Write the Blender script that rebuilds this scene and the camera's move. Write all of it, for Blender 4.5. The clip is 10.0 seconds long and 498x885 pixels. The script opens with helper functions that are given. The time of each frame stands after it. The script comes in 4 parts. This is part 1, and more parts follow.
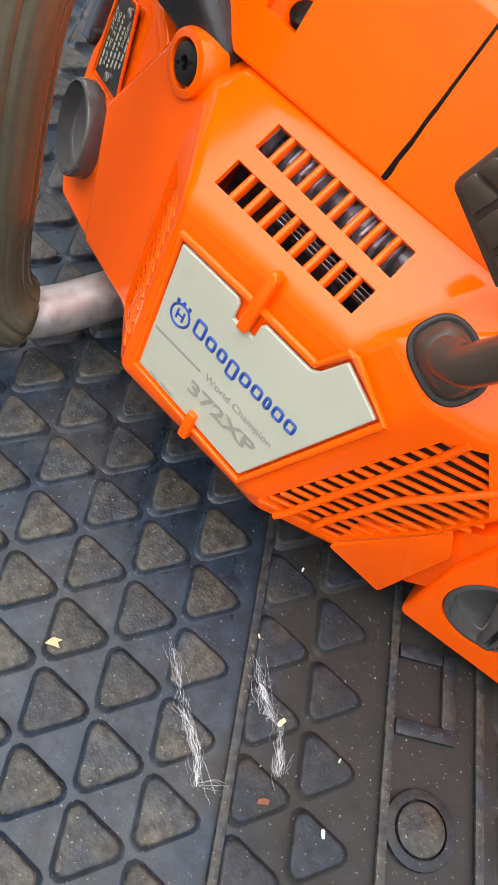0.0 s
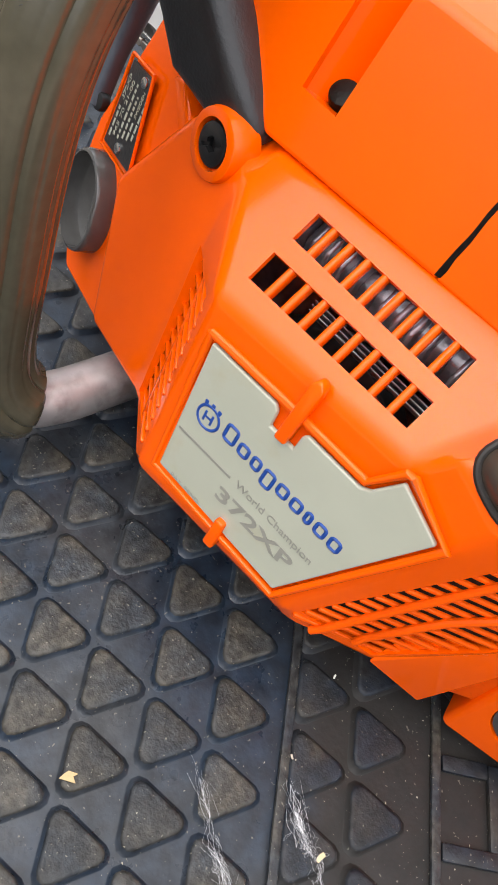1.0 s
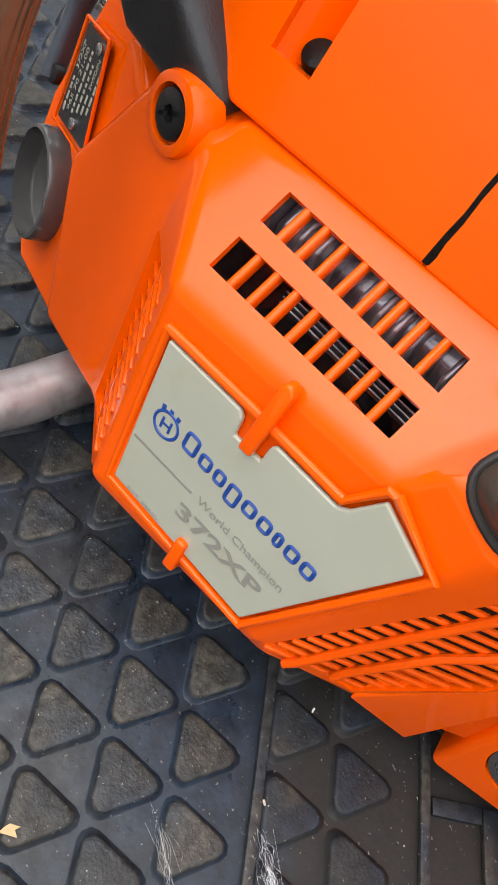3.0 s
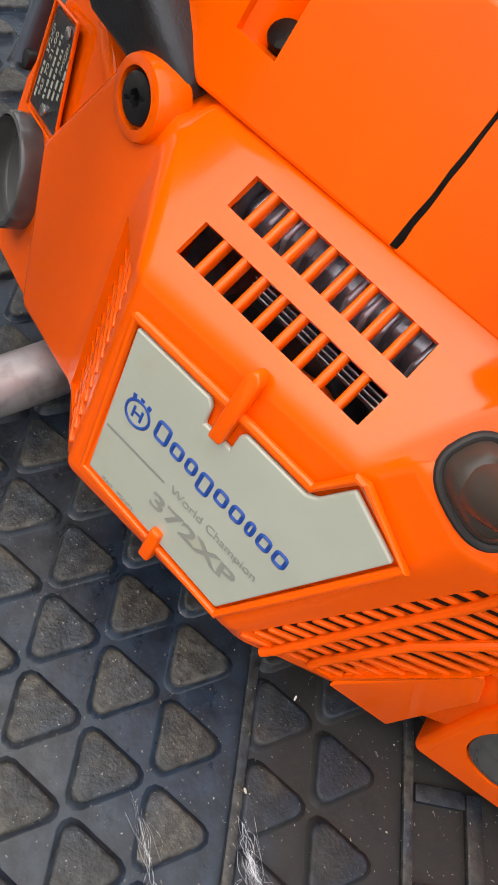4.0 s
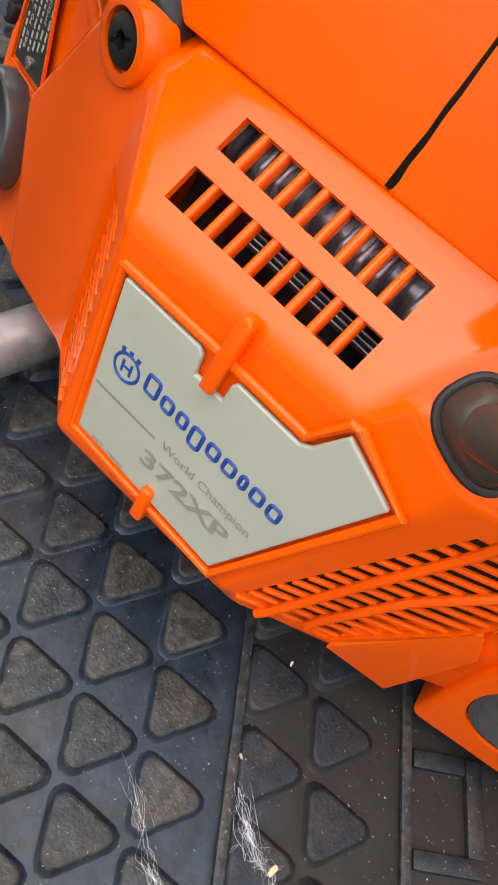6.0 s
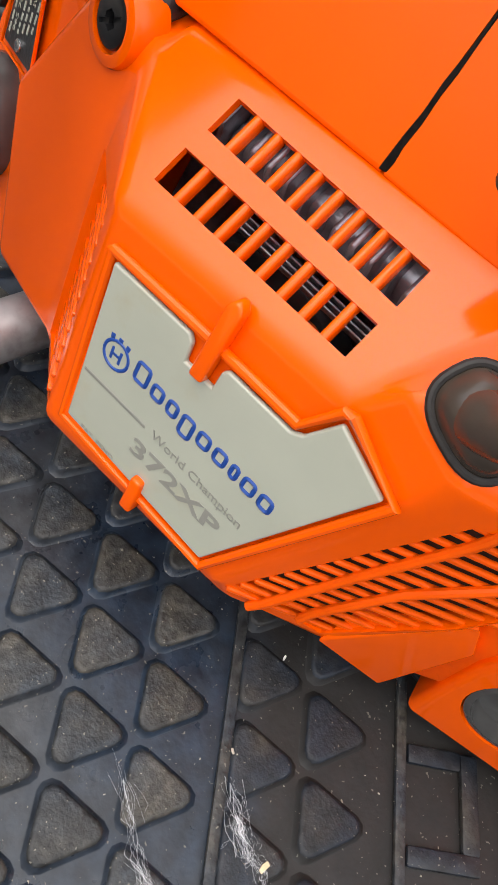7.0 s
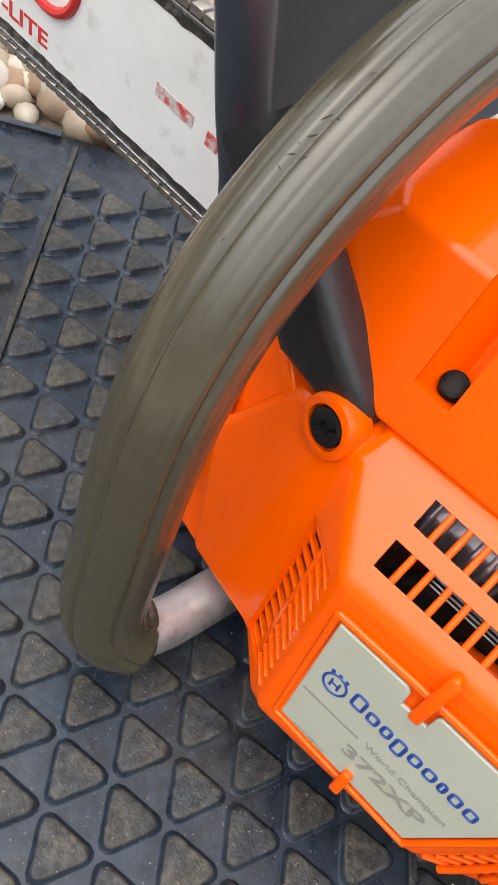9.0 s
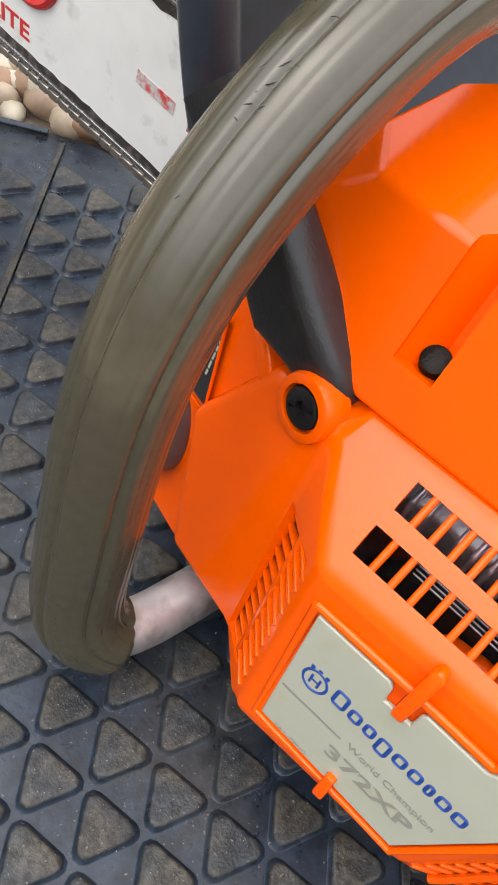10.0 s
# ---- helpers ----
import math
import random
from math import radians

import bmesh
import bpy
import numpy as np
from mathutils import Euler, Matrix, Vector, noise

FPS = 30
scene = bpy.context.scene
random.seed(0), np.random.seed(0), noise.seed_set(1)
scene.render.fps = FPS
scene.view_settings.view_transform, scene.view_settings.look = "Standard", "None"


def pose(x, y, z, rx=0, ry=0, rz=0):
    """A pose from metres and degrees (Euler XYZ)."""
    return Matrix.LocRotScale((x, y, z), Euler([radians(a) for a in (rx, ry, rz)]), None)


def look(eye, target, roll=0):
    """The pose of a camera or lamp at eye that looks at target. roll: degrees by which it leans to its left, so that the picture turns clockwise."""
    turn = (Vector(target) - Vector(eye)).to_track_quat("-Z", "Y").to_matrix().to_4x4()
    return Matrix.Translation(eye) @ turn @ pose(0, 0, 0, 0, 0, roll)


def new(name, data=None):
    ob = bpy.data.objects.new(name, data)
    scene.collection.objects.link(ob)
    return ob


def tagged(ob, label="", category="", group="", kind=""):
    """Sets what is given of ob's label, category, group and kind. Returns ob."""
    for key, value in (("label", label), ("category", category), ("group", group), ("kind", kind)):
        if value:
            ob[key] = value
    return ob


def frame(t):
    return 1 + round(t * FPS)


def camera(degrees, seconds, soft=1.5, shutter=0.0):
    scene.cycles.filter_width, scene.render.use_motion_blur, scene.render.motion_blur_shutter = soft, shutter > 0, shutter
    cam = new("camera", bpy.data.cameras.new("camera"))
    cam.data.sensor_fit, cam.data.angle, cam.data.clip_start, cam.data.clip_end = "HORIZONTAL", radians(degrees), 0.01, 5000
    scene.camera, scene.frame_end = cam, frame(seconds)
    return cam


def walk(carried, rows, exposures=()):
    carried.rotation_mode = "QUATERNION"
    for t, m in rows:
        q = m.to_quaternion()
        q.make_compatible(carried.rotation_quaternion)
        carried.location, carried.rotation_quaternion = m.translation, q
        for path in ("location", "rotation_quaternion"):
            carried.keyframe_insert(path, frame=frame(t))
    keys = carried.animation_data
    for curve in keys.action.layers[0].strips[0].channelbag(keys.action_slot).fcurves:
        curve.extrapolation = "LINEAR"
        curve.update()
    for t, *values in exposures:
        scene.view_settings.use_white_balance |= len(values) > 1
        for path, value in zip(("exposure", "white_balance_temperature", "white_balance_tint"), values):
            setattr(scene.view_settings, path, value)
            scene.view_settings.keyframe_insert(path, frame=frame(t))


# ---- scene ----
cam = camera(34.4, 10.0)
PATH = [
    (0, (0.08734, -0.11219, 0.33077), (-0.04065, 0.13992, -0.08161), 26.10),
    (0.5, (0.06068, -0.08475, 0.32989), (-0.06460, 0.17770, -0.07684), 26.76),
    (1, (0.04217, -0.09742, 0.32008), (-0.08367, 0.17017, -0.08311), 26.82),
    (1.5, (0.02480, -0.08596, 0.30404), (-0.09887, 0.18856, -0.09514), 27.82),
    (2, (0.02655, -0.08323, 0.29697), (-0.09719, 0.19202, -0.10168), 27.90),
    (2.5, (0.03232, -0.07760, 0.29720), (-0.09290, 0.19552, -0.10245), 27.45),
    (4, (0.04318, -0.06346, 0.29834), (-0.07613, 0.20151, -0.10854), 26.93),
    (4.5, (0.04365, -0.06234, 0.29886), (-0.07221, 0.20292, -0.10883), 27.13),
    (5, (0.04649, -0.06230, 0.29632), (-0.06843, 0.19999, -0.11355), 26.96),
    (5.5, (0.04885, -0.06539, 0.29205), (-0.06612, 0.19819, -0.11698), 27.02),
    (7, (0.05244, -0.06188, 0.28369), (-0.05993, 0.20132, -0.12631), 27.56),
    (7.5, (0.04037, -0.08106, 0.28489), (-0.06803, 0.18801, -0.12235), 28.64),
    (7.7, (0.00970, -0.07714, 0.30824), (-0.09875, 0.18478, -0.10363), 28.33),
    (7.8, (-0.01077, -0.07521, 0.32954), (-0.10397, 0.18511, -0.08705), 29.73),
    (8, (-0.02422, -0.07799, 0.36154), (-0.13371, 0.18442, -0.04973), 26.63),
    (8.5, (-0.04095, -0.09171, 0.37391), (-0.16439, 0.17548, -0.03029), 24.08),
    (9, (-0.04601, -0.08811, 0.37021), (-0.18019, 0.17983, -0.03005), 22.32),
    (9.5, (-0.04235, -0.08098, 0.36265), (-0.18539, 0.18524, -0.03568), 20.52),
    (10, (-0.03337, -0.07683, 0.35518), (-0.17859, 0.19118, -0.04116), 20.30),
]
SCALE = 0.88
walk(cam, [(t, look(Vector(eye) * SCALE, Vector(target) * SCALE, roll)) for t, eye, target, roll in PATH],
     [(0.0, 1.02), (1.0, 0.82), (2.0, 0.68), (5.5, 0.66), (7.2, 0.68), (8.2, 0.72), (10.0, 0.78)])

# ---- world and light: a bright overcast sky ----
world = bpy.data.worlds.new("overcast_sky")
scene.world = world
world.use_nodes = True
wn = world.node_tree.nodes
sky = wn.new("ShaderNodeTexSky")
sky.sky_type = "NISHITA"
sky.sun_disc = False
sky.sun_elevation, sky.sun_rotation = radians(72), radians(200)
sky.air_density, sky.dust_density = 1.0, 3.0
soften = wn.new("ShaderNodeMix")
soften.data_type = "RGBA"
soften.inputs["Factor"].default_value = 0.55
soften.inputs["B"].default_value = (9.7, 9.5, 9.2, 1)
world.node_tree.links.new(sky.outputs["Color"], soften.inputs["A"])
coord = wn.new("ShaderNodeTexCoord")
# an overcast sky over a dark skyline, a little lighter past the saw
split = wn.new("ShaderNodeVectorMath")
split.operation = "DOT_PRODUCT"
split.inputs[1].default_value = (0.06, 0.10, 0.993)
grade = wn.new("ShaderNodeMapRange")
grade.inputs["From Min"].default_value, grade.inputs["From Max"].default_value = 0.06, 0.62
grade.interpolation_type = "SMOOTHSTEP"
grade.inputs["To Min"].default_value, grade.inputs["To Max"].default_value = 0.16, 1.62
shade = wn.new("ShaderNodeVectorMath")
shade.operation = "SCALE"
world.node_tree.links.new(coord.outputs["Generated"], split.inputs[0])
world.node_tree.links.new(split.outputs["Value"], grade.inputs["Value"])
world.node_tree.links.new(soften.outputs["Result"], shade.inputs[0])
world.node_tree.links.new(grade.outputs["Result"], shade.inputs["Scale"])
world.node_tree.links.new(shade.outputs["Vector"], wn["Background"].inputs["Color"])
wn["Background"].inputs["Strength"].default_value = 0.12
sun = new("sun", bpy.data.lights.new("sun", "SUN"))
sun.data.energy, sun.data.angle, sun.data.color = 0.55, radians(60), (1.0, 0.96, 0.9)
sun.matrix_world = look((-0.15, -0.45, 1.5), (0, 0, 0))

MM = 0.00088


# ---- materials ----
def material(name, colour, rough=0.5, metal=0.0, vary=0.0, scale=60.0, bump=0.0, bump_scale=400.0, coat=0.0,
             second=None, patch=0.5, patch_scale=15.0, rough_vary=0.0, random_tone=0.0, specular=0.5, speck=None):
    """A surface with grain at one scale, patches of a second colour at another, and fine relief."""
    m = bpy.data.materials.new(name)
    m.use_nodes = True
    nt = m.node_tree
    bsdf = nt.nodes["Principled BSDF"]
    bsdf.inputs["Roughness"].default_value = rough
    bsdf.inputs["Metallic"].default_value = metal
    bsdf.inputs["Coat Weight"].default_value = coat
    bsdf.inputs["Coat Roughness"].default_value = 0.12
    bsdf.inputs["Specular IOR Level"].default_value = specular
    tex = nt.nodes.new("ShaderNodeTexCoord")
    place = nt.nodes.new("ShaderNodeNewGeometry")

    def noise_at(sc, detail=4.0):
        n = nt.nodes.new("ShaderNodeTexNoise")
        n.inputs["Scale"].default_value = sc
        n.inputs["Detail"].default_value = detail
        nt.links.new(place.outputs["Position"], n.inputs["Vector"])
        return n

    colour_out = None
    base = nt.nodes.new("ShaderNodeRGB")
    base.outputs[0].default_value = (*colour, 1)
    colour_out = base.outputs[0]
    if second:
        n = noise_at(patch_scale, 6.0)
        ramp = nt.nodes.new("ShaderNodeValToRGB")
        ramp.color_ramp.elements[0].position = max(0.0, patch - 0.12)
        ramp.color_ramp.elements[1].position = min(1.0, patch + 0.12)
        nt.links.new(n.outputs["Fac"], ramp.inputs["Fac"])
        mix = nt.nodes.new("ShaderNodeMix")
        mix.data_type = "RGBA"
        mix.inputs["B"].default_value = (*second, 1)
        nt.links.new(ramp.outputs["Color"], mix.inputs["Factor"])
        nt.links.new(colour_out, mix.inputs["A"])
        colour_out = mix.outputs["Result"]
    if vary or random_tone:
        hsv = nt.nodes.new("ShaderNodeHueSaturation")
        nt.links.new(colour_out, hsv.inputs["Color"])
        val = None
        if vary:
            n = noise_at(scale)
            mr = nt.nodes.new("ShaderNodeMapRange")
            mr.inputs["From Min"].default_value, mr.inputs["From Max"].default_value = 0.3, 0.7
            mr.inputs["To Min"].default_value, mr.inputs["To Max"].default_value = 1 - vary, 1 + vary
            nt.links.new(n.outputs["Fac"], mr.inputs["Value"])
            val = mr.outputs["Result"]
        if random_tone:
            info = nt.nodes.new("ShaderNodeObjectInfo")
            mr2 = nt.nodes.new("ShaderNodeMapRange")
            mr2.inputs["To Min"].default_value, mr2.inputs["To Max"].default_value = 1 - random_tone, 1 + random_tone
            nt.links.new(info.outputs["Random"], mr2.inputs["Value"])
            if val is None:
                val = mr2.outputs["Result"]
            else:
                mul = nt.nodes.new("ShaderNodeMath")
                mul.operation = "MULTIPLY"
                nt.links.new(val, mul.inputs[0])
                nt.links.new(mr2.outputs["Result"], mul.inputs[1])
                val = mul.outputs[0]
        nt.links.new(val, hsv.inputs["Value"])
        colour_out = hsv.outputs["Color"]
    if speck:
        n = noise_at(speck[1], 2.0)
        ramp = nt.nodes.new("ShaderNodeValToRGB")
        ramp.color_ramp.elements[0].position, ramp.color_ramp.elements[1].position = speck[2], speck[2] + 0.03
        nt.links.new(n.outputs["Fac"], ramp.inputs["Fac"])
        mix = nt.nodes.new("ShaderNodeMix")
        mix.data_type = "RGBA"
        mix.inputs["B"].default_value = (*speck[0], 1)
        nt.links.new(ramp.outputs["Color"], mix.inputs["Factor"])
        nt.links.new(colour_out, mix.inputs["A"])
        colour_out = mix.outputs["Result"]
    nt.links.new(colour_out, bsdf.inputs["Base Color"])
    if rough_vary:
        n = noise_at(scale * 0.7)
        mr = nt.nodes.new("ShaderNodeMapRange")
        mr.inputs["From Min"].default_value, mr.inputs["From Max"].default_value = 0.3, 0.7
        mr.inputs["To Min"].default_value, mr.inputs["To Max"].default_value = max(0.02, rough - rough_vary), rough + rough_vary
        nt.links.new(n.outputs["Fac"], mr.inputs["Value"])
        nt.links.new(mr.outputs["Result"], bsdf.inputs["Roughness"])
    if bump:
        n = noise_at(bump_scale, 3.0)
        b = nt.nodes.new("ShaderNodeBump")
        b.inputs["Strength"].default_value = bump
        b.inputs["Distance"].default_value = 0.0006
        nt.links.new(n.outputs["Fac"], b.inputs["Height"])
        nt.links.new(b.outputs["Normal"], bsdf.inputs["Normal"])
    return m


ORANGE = material("orange_paint", (0.95, 0.108, 0.0), 0.12, vary=0.05, scale=25, bump=0.03, bump_scale=70, rough_vary=0.05, specular=0.32)
ORANGE_SATIN = material("orange_satin", (0.85, 0.095, 0.0), 0.38, specular=0.25, vary=0.08, scale=60, bump=0.08, bump_scale=300, second=(0.45, 0.06, 0.004), patch=0.78, patch_scale=120)
DECAL = material("cream_decal", (0.42, 0.43, 0.345), 0.2, vary=0.04, scale=40, coat=0.4, second=(0.40, 0.36, 0.24), patch=0.72, patch_scale=45)
BLUE = material("blue_print", (0.014, 0.06, 0.28), 0.3)
CHAIN = material("chain_steel", (0.33, 0.30, 0.26), 0.4, metal=0.8, vary=0.2, scale=200)
GREY_PRINT = material("grey_print", (0.25, 0.245, 0.21), 0.35)
# near-black for the seam and grommet, and for shade painted behind the slots
DARK_GAP = material("dark_shade_and_sealing", (0.015, 0.012, 0.010), 0.6, vary=0.3, scale=300)
GRIP = material("olive_black_grip_rubber", (0.066, 0.058, 0.036), 0.2, specular=0.75, vary=0.08, scale=240, bump=0.08, bump_scale=320, rough_vary=0.03)
ALUMINIUM = material("worn_aluminium", (0.48, 0.45, 0.44), 0.42, metal=0.65, vary=0.12, scale=90, bump=0.2, bump_scale=200, second=(0.27, 0.23, 0.22), patch=0.58, patch_scale=110, rough_vary=0.1)
GUARD = material("blue_black_plastic", (0.050, 0.060, 0.078), 0.32, vary=0.1, scale=150, bump=0.15, bump_scale=900)
BLACK_PLASTIC = material("black_plastic", (0.022, 0.022, 0.023), 0.30, vary=0.15, scale=200, bump=0.25, bump_scale=900)
GREY_RUBBER = material("brown_grey_rubber", (0.055, 0.042, 0.032), 0.26, vary=0.15, scale=100, bump=0.15, bump_scale=300)
CAP_GREY = material("grey_cap", (0.13, 0.128, 0.124), 0.2, metal=0.45, vary=0.12, scale=150, bump=0.12, bump_scale=500)
STEEL = material("steel", (0.5, 0.5, 0.5), 0.25, metal=1.0, vary=0.15, scale=200, rough_vary=0.1)
FIN = material("dark_cast_metal", (0.42, 0.40, 0.43), 0.35, metal=0.7, vary=0.3, scale=150, bump=0.3, bump_scale=500)
BLACK_METAL = material("black_screw", (0.013, 0.013, 0.014), 0.35, metal=0.2, vary=0.2, scale=300)
OILY = material("oily_dirt", (0.007, 0.005, 0.004), 0.34, specular=0.12, vary=0.4, scale=400, bump=0.5, bump_scale=500)
BAR_WHITE = material("white_bar_paint", (0.82, 0.83, 0.80), 0.35, vary=0.04, scale=40, second=(0.40, 0.38, 0.33), patch=0.74, patch_scale=50)
BAR_DIRT = material("worn_bar_rail", (0.05, 0.045, 0.04), 0.5, metal=0.3, vary=0.3, scale=200, second=(0.15, 0.13, 0.12), patch=0.6, patch_scale=200)
RED = material("red_print", (0.62, 0.03, 0.03), 0.4)
BAR_RED = material("rubbed_red_print", (0.60, 0.05, 0.05), 0.4, second=(0.62, 0.60, 0.57), patch=0.47, patch_scale=260)
MAT_RUBBER = material("blue_black_rubber", (0.013, 0.021, 0.034), 0.34, specular=0.42, vary=0.5, scale=150, bump=0.22, bump_scale=420, second=(0.030, 0.031, 0.032), patch=0.58, patch_scale=17, rough_vary=0.13, speck=((0.13, 0.12, 0.10), 650, 0.70))
PAD_RUBBER = material("dusty_rubber", (0.046, 0.041, 0.032), 0.44, specular=0.36, vary=0.6, scale=300, bump=0.5, bump_scale=800, second=(0.019, 0.023, 0.028), patch=0.50, patch_scale=48, random_tone=0.25, rough_vary=0.1, speck=((0.16, 0.15, 0.12), 800, 0.68))
PAD_BLUE = material("blue_black_pad", (0.011, 0.015, 0.022), 0.5, specular=0.35, vary=0.5, scale=250, bump=0.4, bump_scale=800, second=(0.030, 0.026, 0.020), patch=0.56, patch_scale=40, random_tone=0.2, rough_vary=0.1, speck=((0.13, 0.12, 0.10), 800, 0.69))
# brown dirt that lies past the mat's long groove
mt = MAT_RUBBER.node_tree
where_on = mt.nodes.new("ShaderNodeNewGeometry")
along = mt.nodes.new("ShaderNodeVectorMath")
along.operation = "DOT_PRODUCT"
along.inputs[1].default_value = (math.cos(radians(39.2)) / MM, math.sin(radians(39.2)) / MM, 0)
mt.links.new(where_on.outputs["Position"], along.inputs[0])
wisp = mt.nodes.new("ShaderNodeTexNoise")
wisp.inputs["Scale"].default_value, wisp.inputs["Detail"].default_value = 34, 8
mt.links.new(where_on.outputs["Position"], wisp.inputs["Vector"])
drift = mt.nodes.new("ShaderNodeMath")
drift.operation = "MULTIPLY_ADD"
drift.inputs[1].default_value = 90
mt.links.new(wisp.outputs["Fac"], drift.inputs[0])
mt.links.new(along.outputs["Value"], drift.inputs[2])
edge = mt.nodes.new("ShaderNodeMapRange")
edge.interpolation_type = "SMOOTHSTEP"
edge.inputs["From Min"].default_value, edge.inputs["From Max"].default_value = 90, 134
edge.inputs["To Max"].default_value = 0.9
mt.links.new(drift.outputs[0], edge.inputs["Value"])
dirt = mt.nodes.new("ShaderNodeMix")
dirt.data_type = "RGBA"
dirt.inputs["B"].default_value = (0.015, 0.013, 0.0105, 1)
mt.links.new(edge.outputs["Result"], dirt.inputs["Factor"])
toned = [n for n in mt.nodes if n.bl_idname == "ShaderNodeHueSaturation"][0]
onward = [k.to_socket for k in toned.outputs["Color"].links][0]
mt.links.new(toned.outputs["Color"], dirt.inputs["A"])
mt.links.new(dirt.outputs["Result"], onward)
# the dirt is duller than the rubber
dull = mt.nodes.new("ShaderNodeMath")
dull.operation = "MULTIPLY_ADD"
dull.inputs[1].default_value = 0.32
mt.links.new(edge.outputs["Result"], dull.inputs[0])
gloss_in = mt.nodes["Principled BSDF"].inputs["Roughness"]
mt.links.new(gloss_in.links[0].from_socket, dull.inputs[2])
mt.links.new(dull.outputs[0], gloss_in)
PEBBLE = material("river_pebble", (0.42, 0.32, 0.22), 0.45, vary=0.25, scale=60, bump=0.2, bump_scale=300)
pn = PEBBLE.node_tree
tones = pn.nodes.new("ShaderNodeValToRGB")
for where, tone in ((0.0, (0.30, 0.24, 0.17)), (0.3, (0.50, 0.30, 0.15)), (0.55, (0.46, 0.40, 0.30)), (0.8, (0.60, 0.54, 0.45)), (1.0, (0.36, 0.20, 0.11))):
    el = tones.color_ramp.elements.new(where) if where not in (0.0, 1.0) else tones.color_ramp.elements[int(where)]
    el.color = (*tone, 1)
isle = pn.nodes.new("ShaderNodeNewGeometry")
pn.links.new(isle.outputs["Random Per Island"], tones.inputs["Fac"])
hue = [n for n in pn.nodes if n.bl_idname == "ShaderNodeHueSaturation"][0]
pn.links.new(tones.outputs["Color"], hue.inputs["Color"])
GRAVEL = material("gravel_bed", (0.22, 0.18, 0.13), 0.8, vary=0.4, scale=80, bump=0.6, bump_scale=120, second=(0.33, 0.28, 0.22), patch=0.5, patch_scale=30)


# ---- mesh helpers (all sizes in millimetres) ----
def link_mesh(name, bm, mat, smooth=35):
    me = bpy.data.meshes.new(name)
    bmesh.ops.recalc_face_normals(bm, faces=bm.faces)
    bm.to_mesh(me)
    bm.free()
    me.transform(Matrix.Scale(MM, 4))
    if mat:
        me.materials.append(mat)
    if smooth:
        me.shade_smooth()
        me.set_sharp_from_angle(angle=radians(smooth))
    return me


def part(name, bm, mat, parent, label="", smooth=35):
    ob = new(name, link_mesh(name, bm, mat, smooth))
    ob.parent = parent
    if label:
        tagged(ob, label)
    return ob


def even(ob):
    """Keeps the large faces of a rounded part flat to the light."""
    mod = ob.modifiers.new("even", "WEIGHTED_NORMAL")
    mod.mode, mod.weight, mod.keep_sharp = "FACE_AREA", 100, True
    return ob


def bevelled(bm, width, segments=2, angle=20):
    edges = [e for e in bm.edges if len(e.link_faces) == 2 and e.calc_face_angle() > radians(angle)]
    if edges:
        bmesh.ops.bevel(bm, geom=edges, offset=width, segments=segments, profile=0.5, affect="EDGES", clamp_overlap=True)
    return bm


def solid(verts, faces, bevel=0.0, segments=3):
    bm = bmesh.new()
    vs = [bm.verts.new(v) for v in verts]
    for f in faces:
        bm.faces.new([vs[i] for i in f])
    bmesh.ops.recalc_face_normals(bm, faces=bm.faces)
    if bevel:
        bevelled(bm, bevel, segments)
    return bm


def prism(outline, depth, bevel=0.0, segments=2):
    """A slab from a closed outline of 3D points, thickened by the vector depth."""
    n = len(outline)
    d = Vector(depth)
    verts = [Vector(p) for p in outline] + [Vector(p) + d for p in outline]
    faces = [list(range(n)), list(range(2 * n - 1, n - 1, -1))]
    faces += [[i, (i + 1) % n, n + (i + 1) % n, n + i] for i in range(n)]
    return solid(verts, faces, bevel, segments)


def bar(a, b, w, h, up, bevel=0.4, segments=2):
    """A square bar from a to b, w wide and h deep along up."""
    a, b, up = Vector(a), Vector(b), Vector(up).normalized()
    side = (b - a).cross(up).normalized() * w / 2
    down = -up * h
    return prism([a - side, b - side, b + side, a + side], down, bevel, segments)


def disc(centre, axis, radius, depth, n=24, bevel=0.0, squash=None):
    axis = Vector(axis).normalized()
    x = axis.orthogonal().normalized()
    if squash:
        x = (Vector(squash[0]) - axis * Vector(squash[0]).dot(axis)).normalized()
    y = axis.cross(x)
    k = squash[1] if squash else 1.0
    ring = [Vector(centre) + (x * math.cos(2 * math.pi * i / n) * k + y * math.sin(2 * math.pi * i / n)) * radius for i in range(n)]
    return prism(ring, -axis * depth, bevel)


def smooth_line(points, steps=8):
    """A Catmull-Rom line through the points."""
    p = [Vector(q) for q in points]
    p = [2 * p[0] - p[1]] + p + [2 * p[-1] - p[-2]]
    out = []
    for i in range(1, len(p) - 2):
        for s in range(steps):
            t = s / steps
            a, b, c, d = p[i - 1:i + 3]
            out.append(0.5 * (2 * b + (c - a) * t + (2 * a - 5 * b + 4 * c - d) * t * t + (3 * b - a - 3 * c + d) * t ** 3))
    out.append(p[-2])
    return out


